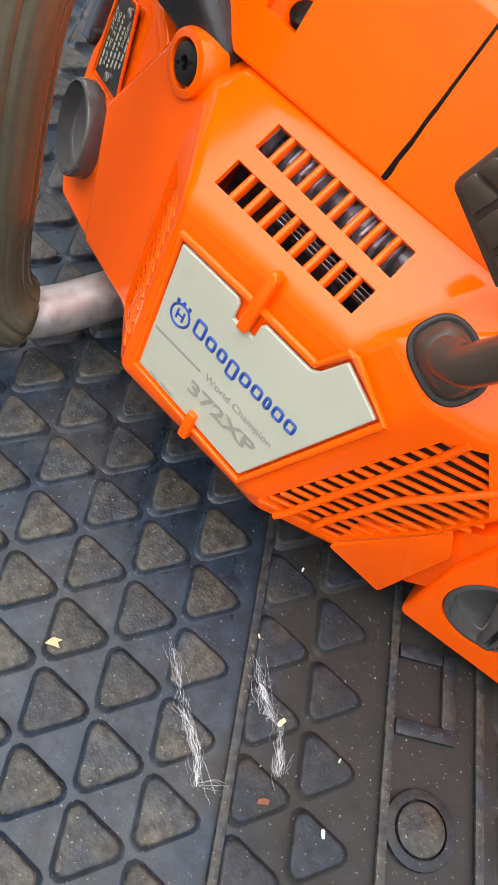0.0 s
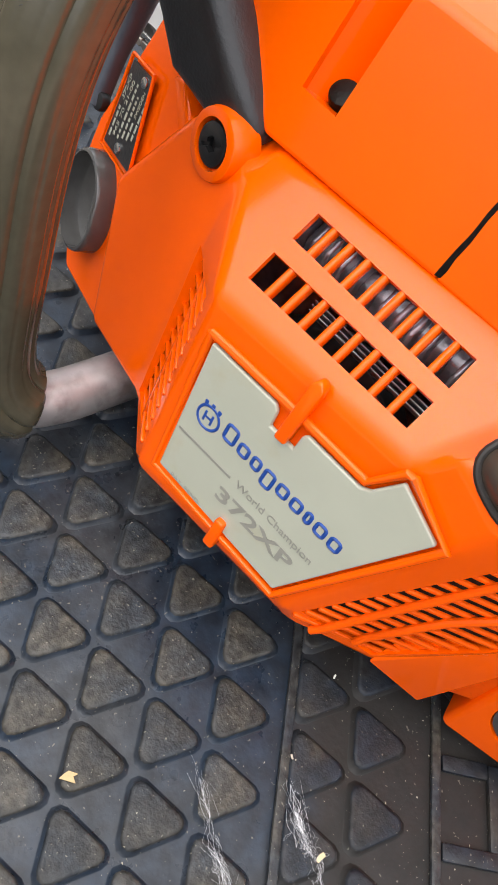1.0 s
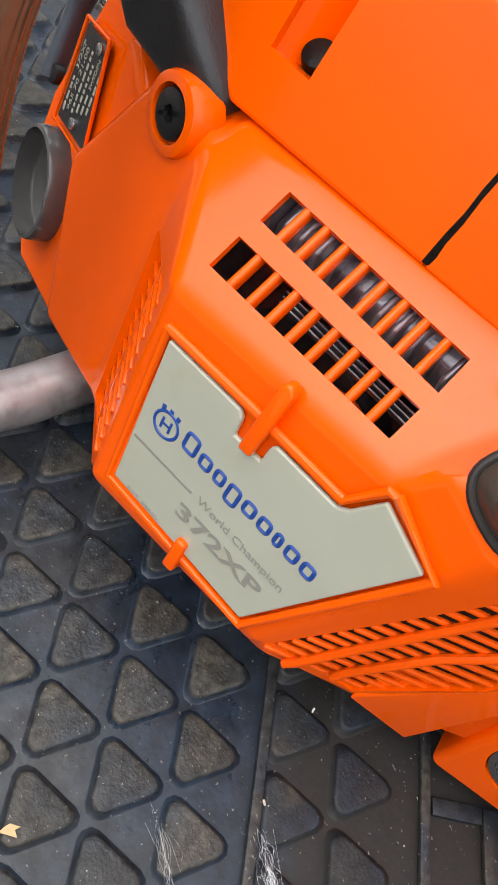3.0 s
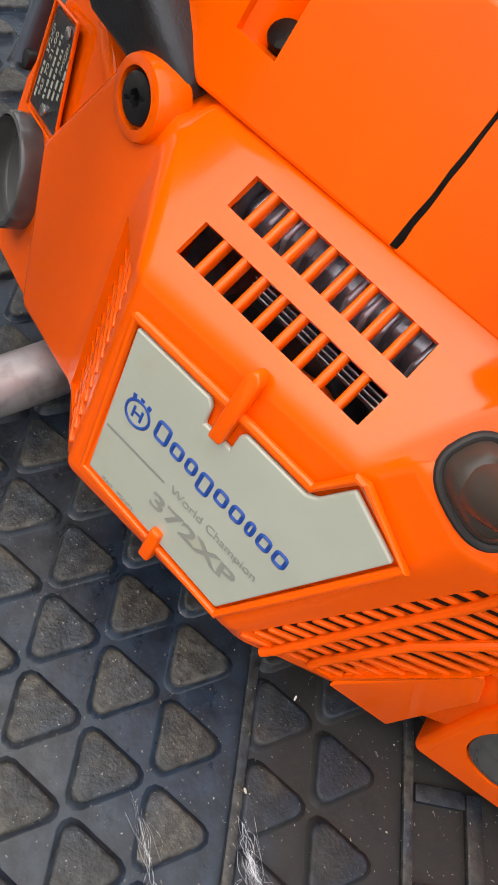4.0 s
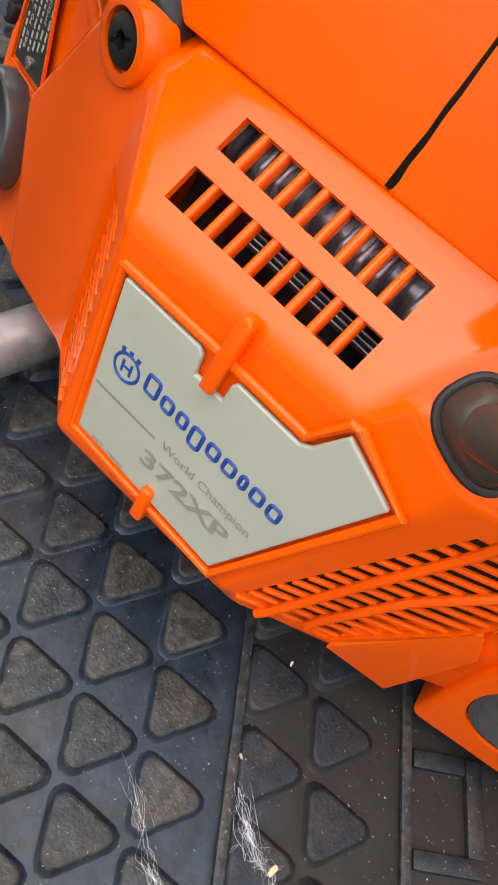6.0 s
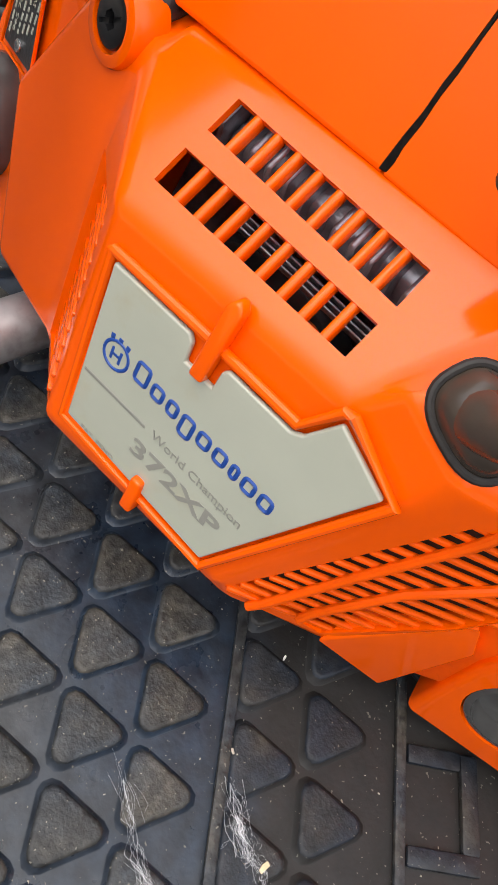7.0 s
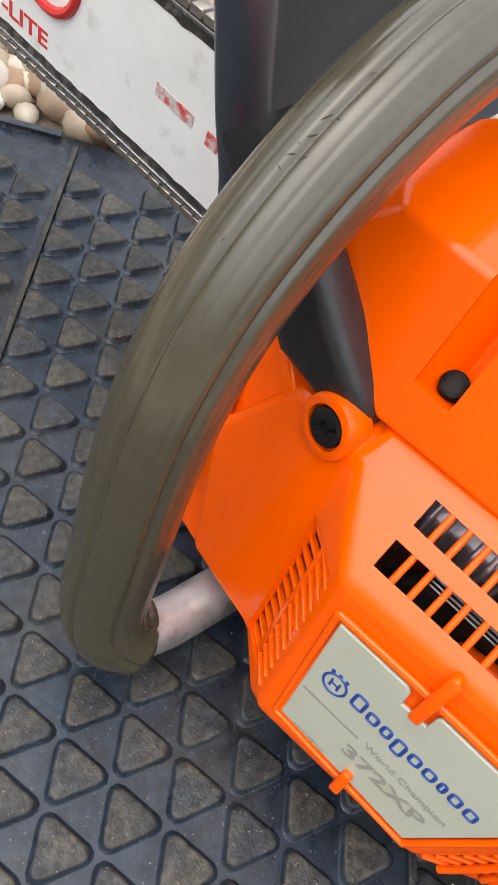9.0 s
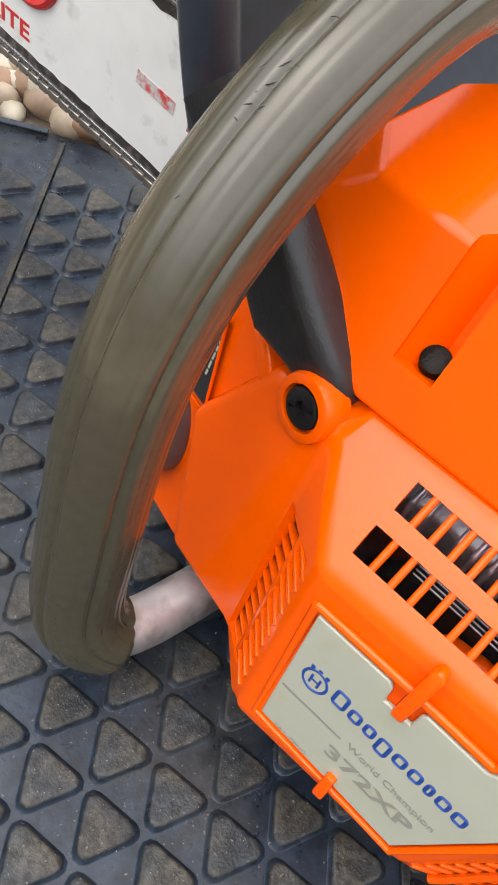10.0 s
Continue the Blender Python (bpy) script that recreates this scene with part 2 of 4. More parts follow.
def sweep(line, radius, n=20, profile=None, hint=(0, 0, 1)):
    """A tube along a line; radius is a number or a function of 0..1; profile(angle) scales it round the tube."""
    bm = bmesh.new()
    rings = []
    m = len(line)
    up = Vector(hint)
    for i, c in enumerate(line):
        tan = (line[min(i + 1, m - 1)] - line[max(i - 1, 0)]).normalized()
        up = (up - tan * up.dot(tan)).normalized()
        side = tan.cross(up)
        r = radius(i / (m - 1)) if callable(radius) else radius
        ring = []
        for k in range(n):
            a = 2 * math.pi * k / n
            q = r * (profile(a) if profile else 1.0)
            ring.append(bm.verts.new(c + (up * math.cos(a) + side * math.sin(a)) * q))
        rings.append(ring)
    for r0, r1 in zip(rings, rings[1:]):
        for k in range(n):
            bm.faces.new([r0[k], r0[(k + 1) % n], r1[(k + 1) % n], r1[k]])
    bm.faces.new(rings[0][::-1])
    bm.faces.new(rings[-1])
    return bm


def joined(*bms):
    out = bmesh.new()
    for b in bms:
        me = bpy.data.meshes.new("tmp")
        b.to_mesh(me)
        b.free()
        out.from_mesh(me)
        bpy.data.meshes.remove(me)
    return out


def carved(bm, *cutters):
    """bm with the cutters taken out of it."""
    me = bpy.data.meshes.new("tmp")
    bmesh.ops.recalc_face_normals(bm, faces=bm.faces)
    bm.to_mesh(me)
    bm.free()
    ob = new("tmp", me)
    made = [ob]
    for c in cutters:
        cm = bpy.data.meshes.new("tmp")
        bmesh.ops.recalc_face_normals(c, faces=c.faces)
        c.to_mesh(cm)
        c.free()
        co = new("tmp", cm)
        made.append(co)
        mod = ob.modifiers.new("cut", "BOOLEAN")
        mod.operation, mod.solver, mod.object = "DIFFERENCE", "EXACT", co
    done = bpy.data.meshes.new_from_object(ob.evaluated_get(bpy.context.evaluated_depsgraph_get()))
    out = bmesh.new()
    out.from_mesh(done)
    for o in made:
        bpy.data.objects.remove(o)
    bpy.data.meshes.remove(done)
    return out


def lettering(text, size, origin, right, up, depth=0.15, width=None, offset=0.0):
    """Raised letters in the built-in font, with the baseline from origin along right; width stretches the line to that length."""
    cu = bpy.data.curves.new("tmp", "FONT")
    cu.body, cu.size, cu.extrude, cu.offset = text, size, depth, offset
    ob = new("tmp", cu)
    me = bpy.data.meshes.new_from_object(ob.evaluated_get(bpy.context.evaluated_depsgraph_get()))
    bm = bmesh.new()
    bm.from_mesh(me)
    bpy.data.objects.remove(ob)
    bpy.data.meshes.remove(me)
    xs = [v.co.x for v in bm.verts]
    k = width / (max(xs) - min(xs)) if width else 1.0
    right, up = Vector(right).normalized(), Vector(up).normalized()
    out = right.cross(up)
    for v in bm.verts:
        v.co = Vector(origin) + right * (v.co.x - min(xs)) * k + up * v.co.y + out * v.co.z
    return bm


# ---- ground: a gravel bed to the horizon ----
bm = bmesh.new()
for q in ((-30000, -30000, -14), (30000, -30000, -14), (30000, 30000, -14), (-30000, 30000, -14)):
    bm.verts.new(q)
bm.faces.new(bm.verts)
ground = new("ground", link_mesh("ground", bm, GRAVEL, 0))
tagged(ground, "bed of tan and grey gravel under the mat", "ground", kind="structure")

# mat axes: E2 along the moulded seams, E1 across them
TH = radians(39.2)
E1 = Vector((math.cos(TH), math.sin(TH), 0))
E2 = Vector((math.sin(TH), -math.cos(TH), 0))


def mat_point(a, b, z=0.0):
    return E1 * a + E2 * b + Vector((0, 0, z))


# pebbles lie past the far edge of the mat
rng = random.Random(4)
bm = bmesh.new()
count = 0
while count < 860:
    a, b = rng.uniform(-560, 520), rng.uniform(-760, -455)
    if count > 660:
        a, b = rng.uniform(-340, -60), rng.uniform(-600, -465)
    elif count > 500:
        a, b = rng.uniform(60, 620), rng.uniform(-470, -380)
    r = rng.uniform(9, 19)
    if a < -150 and b > -470 - r * 0.9:
        continue
    count += 1
    c = mat_point(a, b, -14 + r * 0.45 + rng.uniform(0, 6))
    m = Matrix.Translation(c) @ Euler((rng.uniform(-.5, .5), rng.uniform(-.5, .5), rng.uniform(0, 6.3))).to_matrix().to_4x4() @ Matrix.Diagonal((r * rng.uniform(1, 1.35), r, r * rng.uniform(0.6, 0.85), 1))
    made = bmesh.ops.create_icosphere(bm, subdivisions=2, radius=1.0, matrix=m)["verts"]
    for v in made:
        v.co += (v.co - c) * 0.16 * noise.noise(v.co * 0.06 + Vector((count, 0, 0)))
pebbles = new("pebbles", link_mesh("pebbles", bm, PEBBLE, 180))
tagged(pebbles, "rounded tan, orange and white river pebbles beside the mat", "pebbles", kind="stuff")

# ---- rubber mat ----
rubber_mat = new("rubber_mat")
tagged(rubber_mat, "dusty blue-black rubber mat with raised triangle pads", "mat")
outline = [(-700, 420), (-700, -467), (-190, -467), (-160, -464), (-140, -455), (-110, -446), (0, -425), (200, -385), (420, -350), (420, 420)]
bm = prism([mat_point(a, b, -2.4) for a, b in outline], (0, 0, -11.6), 1.5)
part("base_sheet", bm, MAT_RUBBER, rubber_mat, "blue-black rubber sheet with dust stains")
for a in (63.8, 129.0, 171.0, -180.0):
    b0, b1 = (-455, 410) if a < 0 else (-330, 410)
    part("rib", bar(mat_point(a, b0, 0.3), mat_point(a, b1, 0.3), 4.2, 2.5, (0, 0, 1), 0.9), PAD_RUBBER, rubber_mat)
part("rim", bar(mat_point(-690, -463.5, 1.0), mat_point(-192, -463.5, 1.0), 6, 2.5, (0, 0, 1), 0.9), MAT_RUBBER, rubber_mat)


def pad_mesh(radius, corner, height, slope):
    """A raised pad with three rounded corners, the first of them towards +x."""
    bm = bmesh.new()

    def ring(r, c, z):
        vs = []
        for k in range(3):
            d = 2 * math.pi * k / 3
            mid = Vector((math.cos(d), math.sin(d), 0)) * (r - 2 * c)
            for s in (-1, -0.33, 0.33, 1):
                e = d + s * math.pi / 3
                vs.append(bm.verts.new(mid + Vector((math.cos(e), math.sin(e), 0)) * c + Vector((0, 0, z))))
        return vs

    rings = [ring(radius + 1.0, corner + 0.6, -height), ring(radius - 0.5, corner + 0.1, -height + 0.5), ring(radius - slope - 1.7, corner - 0.2, -1.1), ring(radius - slope - 2.7, corner - 0.5, -0.35), ring(radius - slope - 3.8, corner - 0.8, -0.05), ring(radius - slope - 5.4, corner - 1.2, 0)]
    for r0, r1 in zip(rings, rings[1:]):
        for i in range(12):
            bm.faces.new([r0[i], r0[(i + 1) % 12], r1[(i + 1) % 12], r1[i]])
    bm.faces.new(rings[-1])
    return bm


PAD_TOP = 1.3
pad_data = link_mesh("pad", pad_mesh(19.6, 4.2, 3.75, 0.4), PAD_RUBBER, 70)
pad_data.materials.append(MAT_RUBBER)
for f in pad_data.polygons:
    f.material_index = 0 if len(f.vertices) > 4 or f.center.z > -0.0016 else 1
near, rest = [], []
for i in range(-26, 16):
    shift = 8.0 if i > 1 else (-7.0 if i < -7 else 0.0)
    if i in (4, 5):
        continue
    for j in range(-20, 14):
        a = 14.45 + 26.07 * i + shift
        b = 49.2 + 30.1 * j + (15.05 if i % 2 else 0.0)
        if i > 5:
            a += 10.0
        if b > 400 or a > 405:
            continue
        far_edge = -450 if a < -120 else -425
        if b < far_edge + (20 if a < -140 else 0):
            continue
        dist = (Vector((a, b)) - Vector((-40, -20))).length
        (near if a < 180 and a > -330 and b < 150 else rest).append((dist, a, b))
near.sort()
blue_pad = pad_data.copy()
blue_pad.materials[0] = PAD_BLUE
rest += near[300:]
turn_pad = Matrix.Rotation(TH, 4, "Z")
for _, a, b in near[:300]:
    ob = new("pad", pad_data if a < 60 else blue_pad)
    ob.parent = rubber_mat
    ob.matrix_basis = Matrix.Translation(mat_point(a, b, PAD_TOP) * MM) @ turn_pad
bm = bmesh.new()
src = pad_data.copy()
src.transform(Matrix.Scale(1 / MM, 4))
for _, a, b in rest:
    me = src.copy()
    me.transform(Matrix.Translation(mat_point(a, b, PAD_TOP)) @ turn_pad)
    bm.from_mesh(me)
    bpy.data.meshes.remove(me)
far_pads = part("far_pad_field", bm, PAD_RUBBER, rubber_mat)
far_pads.data.materials.append(MAT_RUBBER)
tagged(far_pads, kind="stuff")
for b in (23.0, -90.0, 170.0):
    for p0, p1 in (((131.5, b + 17), (159.5, b + 17)), ((156, b - 20), (156, b + 14)), ((131.5, b - 17), (152.5, b - 17))):
        part("square_ridge", bar(mat_point(*p0, 0.4), mat_point(*p1, 0.4), 7, 3, (0, 0, 1), 1.1), PAD_BLUE, rubber_mat)
for b in (79.0, -34.0):
    part("round_pad", disc(mat_point(145, b, 0.9), (0, 0, 1), 10.5, 2.4, 28, 0.8), PAD_RUBBER, rubber_mat)
    part("ring_pad", carved(disc(mat_point(145, b, 0.3), (0, 0, 1), 15.6, 2.9, 40, 0.9), disc(mat_point(145, b, 4), (0, 0, 1), 11.4, 9, 32)), PAD_BLUE, rubber_mat)

# ---- chainsaw ----
chainsaw = new("chainsaw")
tagged(chainsaw, "orange petrol chainsaw with a worn grip standing on the rubber mat", "chainsaw")

# starter cover
A, B, C, D = Vector((-66, 57.8, 131)), Vector((18, 61.3, 136)), Vector((26.5, 65.4, 151)), Vector((52, 64.2, 141))
EU = Vector((0.99779, 0.02970, 0.05939))
NS = Vector((-0.03283, -0.55682, 0.82998))
EV = NS.cross(EU)
SO = Vector((-66, 60.5, 131))
NF = Vector((0.04845, -0.96900, 0.24225))
FV = NF.cross(EU)
FO = Vector((-51, 38.3, 60.0))
NL = Vector((-0.29173, -0.91137, 0.29033))
NG = Vector((0.535, -0.844, 0.034)).normalized()


def on_s(u, v, h=0.0):
    return SO + EU * u + EV * v + NS * h


def on_f(u, v, h=0.0):
    return FO + EU * u + FV * v + NF * h


COVER = dict(
    A=A, B=B, C=C, D=D, FF=(-61, 35.5, 51), EF=(20, 40.5, 53), FL=(-65, 43, 38), E=(22, 47, 39), A2=(-92, 78, 126), LW=(-88, 58, 46),
    X1=(-93, 88, 150), L1=(-131, 66, 45.5), L2=(-154, 90, 98), L3=(-127, 96, 145), T1=(-92, 99.5, 156), T2=(38, 102, 163.5),
    T4=(62, 101, 168), G1=(72, 77, 136), G2=(91, 87, 98), G3=(80, 79, 75), K=(55, 61, 40),
    P1b=(-129, 110, 40), P2b=(-152, 114, 96), P3b=(-127, 114, 146), T1b=(-92, 114, 157), T2b=(38, 114, 164.5), T4b=(62, 114, 168.5),
    G1b=(85, 114, 138), G2b=(100, 114, 98), G3b=(88, 114, 70), Kb=(60, 114, 34), Eb=(22, 114, 34), FLb=(-65, 114, 34))
COVER_FACES = ["A FF EF D C B", "FF FL E EF", "A A2 LW FL FF", "A2 X1 L3 L2 L1 LW", "A X1 A2", "A B T2 T1 X1", "X1 T1 T1b P3b L3",
               "B C T4 T2", "C D G1 T4", "EF E K G3 G2 G1 D", "FL LW L1 P1b FLb", "E FL FLb Eb", "K E Eb Kb", "G3 K Kb G3b", "G2 G3 G3b G2b",
               "G1 G2 G2b G1b", "T4 G1 G1b T4b", "T2 T4 T4b T2b", "T1 T2 T2b T1b", "L1 L2 P2b P1b", "L2 L3 P3b P2b",
               "P1b P2b P3b T1b T2b T4b G1b G2b G3b Kb Eb FLb"]


def cover_solid(shrink=0.0, bevel=0.0):
    keys = list(COVER)
    centre = Vector((-28, 88, 95))
    verts = []
    for k in keys:
        v = Vector(COVER[k])
        if shrink:
            v = centre + (v - centre) * (1 - shrink)
            v += {"C": Vector((-4, 3, -13)), "T4": Vector((-10, 3, -12)), "D": Vector((-4, 4, -6)), "G1": Vector((-6, 6, -10))}.get(k, Vector())
            if k.endswith("b"):
                v.y = 122
            if k in ("T4b", "G1b"):
                v.z -= 10
        verts.append(v)
    faces = [[keys.index(k) for k in f.split()] for f in COVER_FACES]
    bm = solid(verts, faces)
    if bevel:
        bevelled(bm, bevel, 3, 12)
    return bm


def through_cut(points, out, deep=14):
    return prism([Vector(p) + Vector(out) * 6 for p in points], Vector(out) * -(6 + deep))


LOW = [(4.3, 8.8), (75.8, 6.5), (76.1, 17.8), (4.5, 20.7)]
HIGH = [(5.6, 28.1), (76.6, 24.0), (76.4, 36.2), (5.8, 39.9)]
NW = Vector((-0.697, -0.704, 0.143)).normalized()
LG = [Vector(p) for p in ((-85.8, 58.7, 51), (-67.0, 41.0, 54.8), (-71.6, 59.9, 123.5), (-90.4, 77.4, 121))]
GG = [Vector(p) for p in ((25.5, 44.2, 54.5), (60, 68.5, 127), (72.5, 77.4, 130), (88, 85.6, 98), (79, 78.8, 78), (53.3, 60.8, 45))]
bm = carved(cover_solid(0, 4.2), cover_solid(0.055), through_cut([on_s(*p) for p in LOW], NS), through_cut([on_s(*p) for p in HIGH], NS),
            through_cut(LG, NW, 10), through_cut(GG, NG, 12))
starter_cover = even(part("starter_cover", bm, ORANGE, chainsaw, "glossy orange plastic cover with cooling slots"))

lows, highs = [on_s(*q, 0.35) for q in LOW], [on_s(*q, 0.35) for q in HIGH]
for i in range(1, 9):
    lo, hi = lows[0].lerp(lows[1], i / 9), highs[3].lerp(highs[2], i / 9)
    d = (hi - lo).normalized()
    part("slat", bar(lo - d * 2.0, hi + d * 1.2, 2.7, 5.0, NS, 1.2, 3), ORANGE, starter_cover)
for i in range(11):
    k = i / 10
    a, b = Vector((-86.4, 59.5, 51.5)).lerp(Vector((-92.2, 78.1, 114.6)), k), Vector((-75.6, 49.8, 56.4)).lerp(Vector((-81.0, 68.0, 119.8)), k)
    part("side_slat", bar(a - NW * 0.9, b - NW * 0.9, 2.0, 3.0, NW, 0.6), ORANGE, starter_cover)
    a, b = Vector((-75.4, 49.6, 56.6)).lerp(Vector((-80.6, 67.6, 119.8)), k), Vector((-65.6, 39.8, 55.7)).lerp(Vector((-69.7, 56.6, 118.6)), k)
    part("side_slat", bar(a - NW * 0.9, b - NW * 0.9, 2.0, 3.0, NW, 0.6), ORANGE, starter_cover)
# added dark sheet: paints the shade inside the cover behind the side slats
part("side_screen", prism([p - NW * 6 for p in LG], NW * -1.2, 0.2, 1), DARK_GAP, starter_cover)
part("side_rail", bar(Vector((-76.1, 50, 53.6)) - NW * 0.7, Vector((-81.2, 69.4, 125)) - NW * 0.7, 2.8, 3.2, NW, 0.6), ORANGE, starter_cover)


def on_g(x, z):
    """The point of the rear grille's plane over x and z."""
    q = Vector((52, 65.3, 141))
    return Vector((x, q.y + (NG.x * (x - q.x) + NG.z * (z - q.z)) / -NG.y, z))


# another added sheet, its dark colour stands for interior shade behind the rear grille
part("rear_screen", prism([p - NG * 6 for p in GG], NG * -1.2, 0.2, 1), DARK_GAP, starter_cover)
for i in range(15):
    z0 = 51 + i * 5.4
    x0 = 24.5 + (z0 - 51) * 0.475
    x1 = min(89, 54 + (z0 - 45) * 0.75) if z0 < 98 else 89 - (z0 - 98) * 0.42
    part("rear_slat", bar(on_g(x0 - 1, z0) + NG * 0.2, on_g(x1 + 1, z0 - 4.5) + NG * 0.2, 2.0, 2.0, NG, 0.8), ORANGE_SATIN, starter_cover)
for pts in ([(31, 47), (34, 51.7), (49, 88.7), (63, 121), (66, 131)], [(45, 50), (46.7, 57), (61, 87), (79.7, 109), (84, 114)]):
    part("rear_rail", sweep([on_g(*q) + NG * 1.0 for q in pts], 1.7, 10), ORANGE_SATIN, starter_cover)

# raised rim round the name plate and the two snap tabs
PLATE = [(-2.0, 60.2), (28.6, 59.7), (30.6, 57.6), (30.9, 51.2), (41.4, 51.0), (41.9, 57.2), (43.6, 59.0), (66.6, 58.2), (69.8, 60.0), (76.8, 71.0), (95.8, 61.6), (63.2, -3.6), (-0.6, 0.4)]
bm = prism([on_f(u, v + 0.3, 0.35) for u, v in PLATE], NF * -2.2, 0.9, 4)
name_plate = even(part("name_plate", bm, DECAL, chainsaw, "cream name plate with blue and grey print"))
rim = [on_f(u, v + 0.2, -0.75) for u, v in [(-4.3, 62.8), (30, 62.4), (67.2, 61.0), (75.8, 73.8), (78, 74.3), (99.0, 62.4), (64.4, -6.4), (-2.8, -2.2)]]
part("plate_rim", sweep(rim + [rim[0]], 1.7, 10), ORANGE, starter_cover)
part("snap_tab", prism([on_f(34.2, 51.4, 3.2), on_f(39.0, 51.4, 3.2), on_f(41.2, 76.5, 2.8), on_f(39.5, 79, 2.2), on_f(37.5, 79, 2.2), on_f(35.8, 76.5, 2.8)], NF * -5, 1.4, 3), ORANGE, starter_cover)
part("snap_tab", prism([on_f(31.2, -9.8, 3.2), on_f(36.0, -9.8, 3.2), on_f(35.8, 4.2, 3.0), on_f(31.6, 4.2, 3.0)], NF * -6, 1.2, 3), ORANGE, starter_cover)

# print on the name plate: the maker's mark as plain shapes, the model in letters
H = 0.5
TILT = Vector((math.cos(radians(-2.3)), math.sin(radians(-2.3))))


def on_print(u, v, h=H):
    """A point along the printed line, which runs a little downhill on the plate."""
    return on_f(17.0 + u * TILT.x - v * TILT.y, 33.0 + u * TILT.y + v * TILT.x, h)


x = 0.0
for w, lo, hi in ((6.0, 0, 7.8), (5.2, 0, 5.6), (4.6, 0, 5.6), (5.4, -2.4, 5.6), (5.2, 0, 5.6), (5.2, 0, 5.6), (3.4, 0, 5.6), (5.2, 0, 5.6), (5.2, 0, 5.6)):
    r = 1.7
    loop = []
    for cx, cy, a0 in ((w - r, hi - r, 0), (r, hi - r, 90), (r, lo + r, 180), (w - r, lo + r, 270)):
        loop += [on_print(x + cx + (r - 0.6) * math.cos(radians(a0 + k)), cy + (r - 0.6) * math.sin(radians(a0 + k)), H - 0.55) for k in (0, 30, 60, 90)]
    part("maker_mark", sweep(loop + [loop[0]], 0.85, 6, None, NF), BLUE, name_plate, "blue plain ring shape")
    x += w + 1.45
ring = [on_f(9.4 + 5.0 * math.cos(k * math.pi / 12), 35.0 + 4.7 * math.sin(k * math.pi / 12), H - 0.42) for k in range(25)]
maker_emblem = part("maker_emblem", sweep(ring, 0.66, 8), BLUE, name_plate, "round blue emblem")
for p0, p1, w in [((7.7, 32.7), (7.7, 37.2), 1.0), ((11.1, 32.7), (11.1, 37.2), 1.0), ((8.2, 35.0), (10.6, 35.0), 0.9)] + [((9.4 + d, 39.6 - abs(d) * 0.12), (9.4 + 1.12 * d, 41.4 - abs(d) * 0.12), 1.6) for d in (-3.0, 0, 3.0)]:
    part("emblem_bar", bar(on_f(*p0, H), on_f(*p1, H), w, 0.4, NF, 0.1), BLUE, maker_emblem)
part("print_line", bar(on_f(0.6, 22.2, H), on_f(27.8, 21.9, H), 1.1, 0.3, NF, 0.08), GREY_PRINT, name_plate)
part("model_number", lettering("372XP", 8.6, on_f(26.0, 10.0, H), EU - FV * 0.02, FV, 0.1, 37.8, 0.2), GREY_PRINT, name_plate, "grey model lettering")
part("slogan", lettering("World Champion", 4.5, on_f(30.8, 20.8, H), EU - FV * 0.05, FV, 0.08, 38.0), GREY_PRINT, name_plate)
part("small_print", lettering("PAT. PEND.", 2.2, on_f(6.4, 1.2, H), EU - FV * 0.05, FV, 0.06, 16.0), GREY_PRINT, name_plate)

# cover screw in its boss
SC = Vector((-108, 88.5, 148.5))
SA = Vector((-0.22, -0.95, 0.2)).normalized()
boss = carved(disc(SC + SA * 1.6, SA, 12.9, 13, 40, 1.9), disc(SC + SA * 8, SA, 9.0, 11, 32))
part("screw_boss", boss, ORANGE, starter_cover)
head = carved(joined(disc(SC + SA * 1.4, SA, 7.9, 7, 32, 1.2)), disc(SC + SA * 4, SA, 3.0, 5.4, 6), bar(SC - Vector((5, 0, 3)) + SA * 3, SC + Vector((5, 0, 3)) + SA * 3, 1.4, 3.2, SA, 0))
part("cover_screw", head, BLACK_METAL, chainsaw, "black screw with a hexagon socket")
part("boss_rib", bar(SC + Vector((14, 3, -1)), SC + Vector((20, 8, 6)), 4, 8, NS, 1.2), ORANGE, starter_cover)

# cooling fins and flywheel behind the slots
part("crankcase_core", prism([(-150, 128, 2), (150, 128, 2), (150, 128, 150), (60, 128, 162), (-110, 128, 158), (-150, 128, 120)], (0, 84, 0), 6), FIN, chainsaw, "dark cast metal engine block")
part("foot", prism([(-100, 112, 1.4), (50, 112, 1.4), (50, 200, 1.4), (-100, 200, 1.4)], (0, 0, 24), 3), BLACK_PLASTIC, chainsaw)
for i in range(13):
    x = -68 + i * 6.6
    part("fin", prism([(x, 95, 128), (x, 94, 143), (x, 108, 153), (x, 122, 156), (x, 122, 122)], (2.2, 0, 0.3), 0.7, 1), FIN, chainsaw)
part("cylinder_barrel", prism([(-66, 99, 124), (-66, 98, 138), (-66, 112, 148), (-66, 126, 150), (-66, 126, 120)], (86, 2.5, 5), 2.0), FIN, chainsaw)
for i in range(3):
    part("baffle", bar(on_s(22, 20 - 1.6 * i, -10 - i), on_s(76, 17.5 - 1.6 * i, -10 - i), 0.6, 6, NS, 0.2, 1), FIN, chainsaw)
part("flywheel", disc((-25, 76, 86), (0, -1, 0.25), 42, 12, 40, 2), BLACK_METAL, chainsaw, "dark cast flywheel")
part("flywheel_shroud", prism([(-34, 66.5, 116), (8, 68.5, 119), (4, 74, 126.5), (-8, 76, 129), (-22, 75, 127)], (0, 8, -6), 1.8), ORANGE_SATIN, chainsaw)

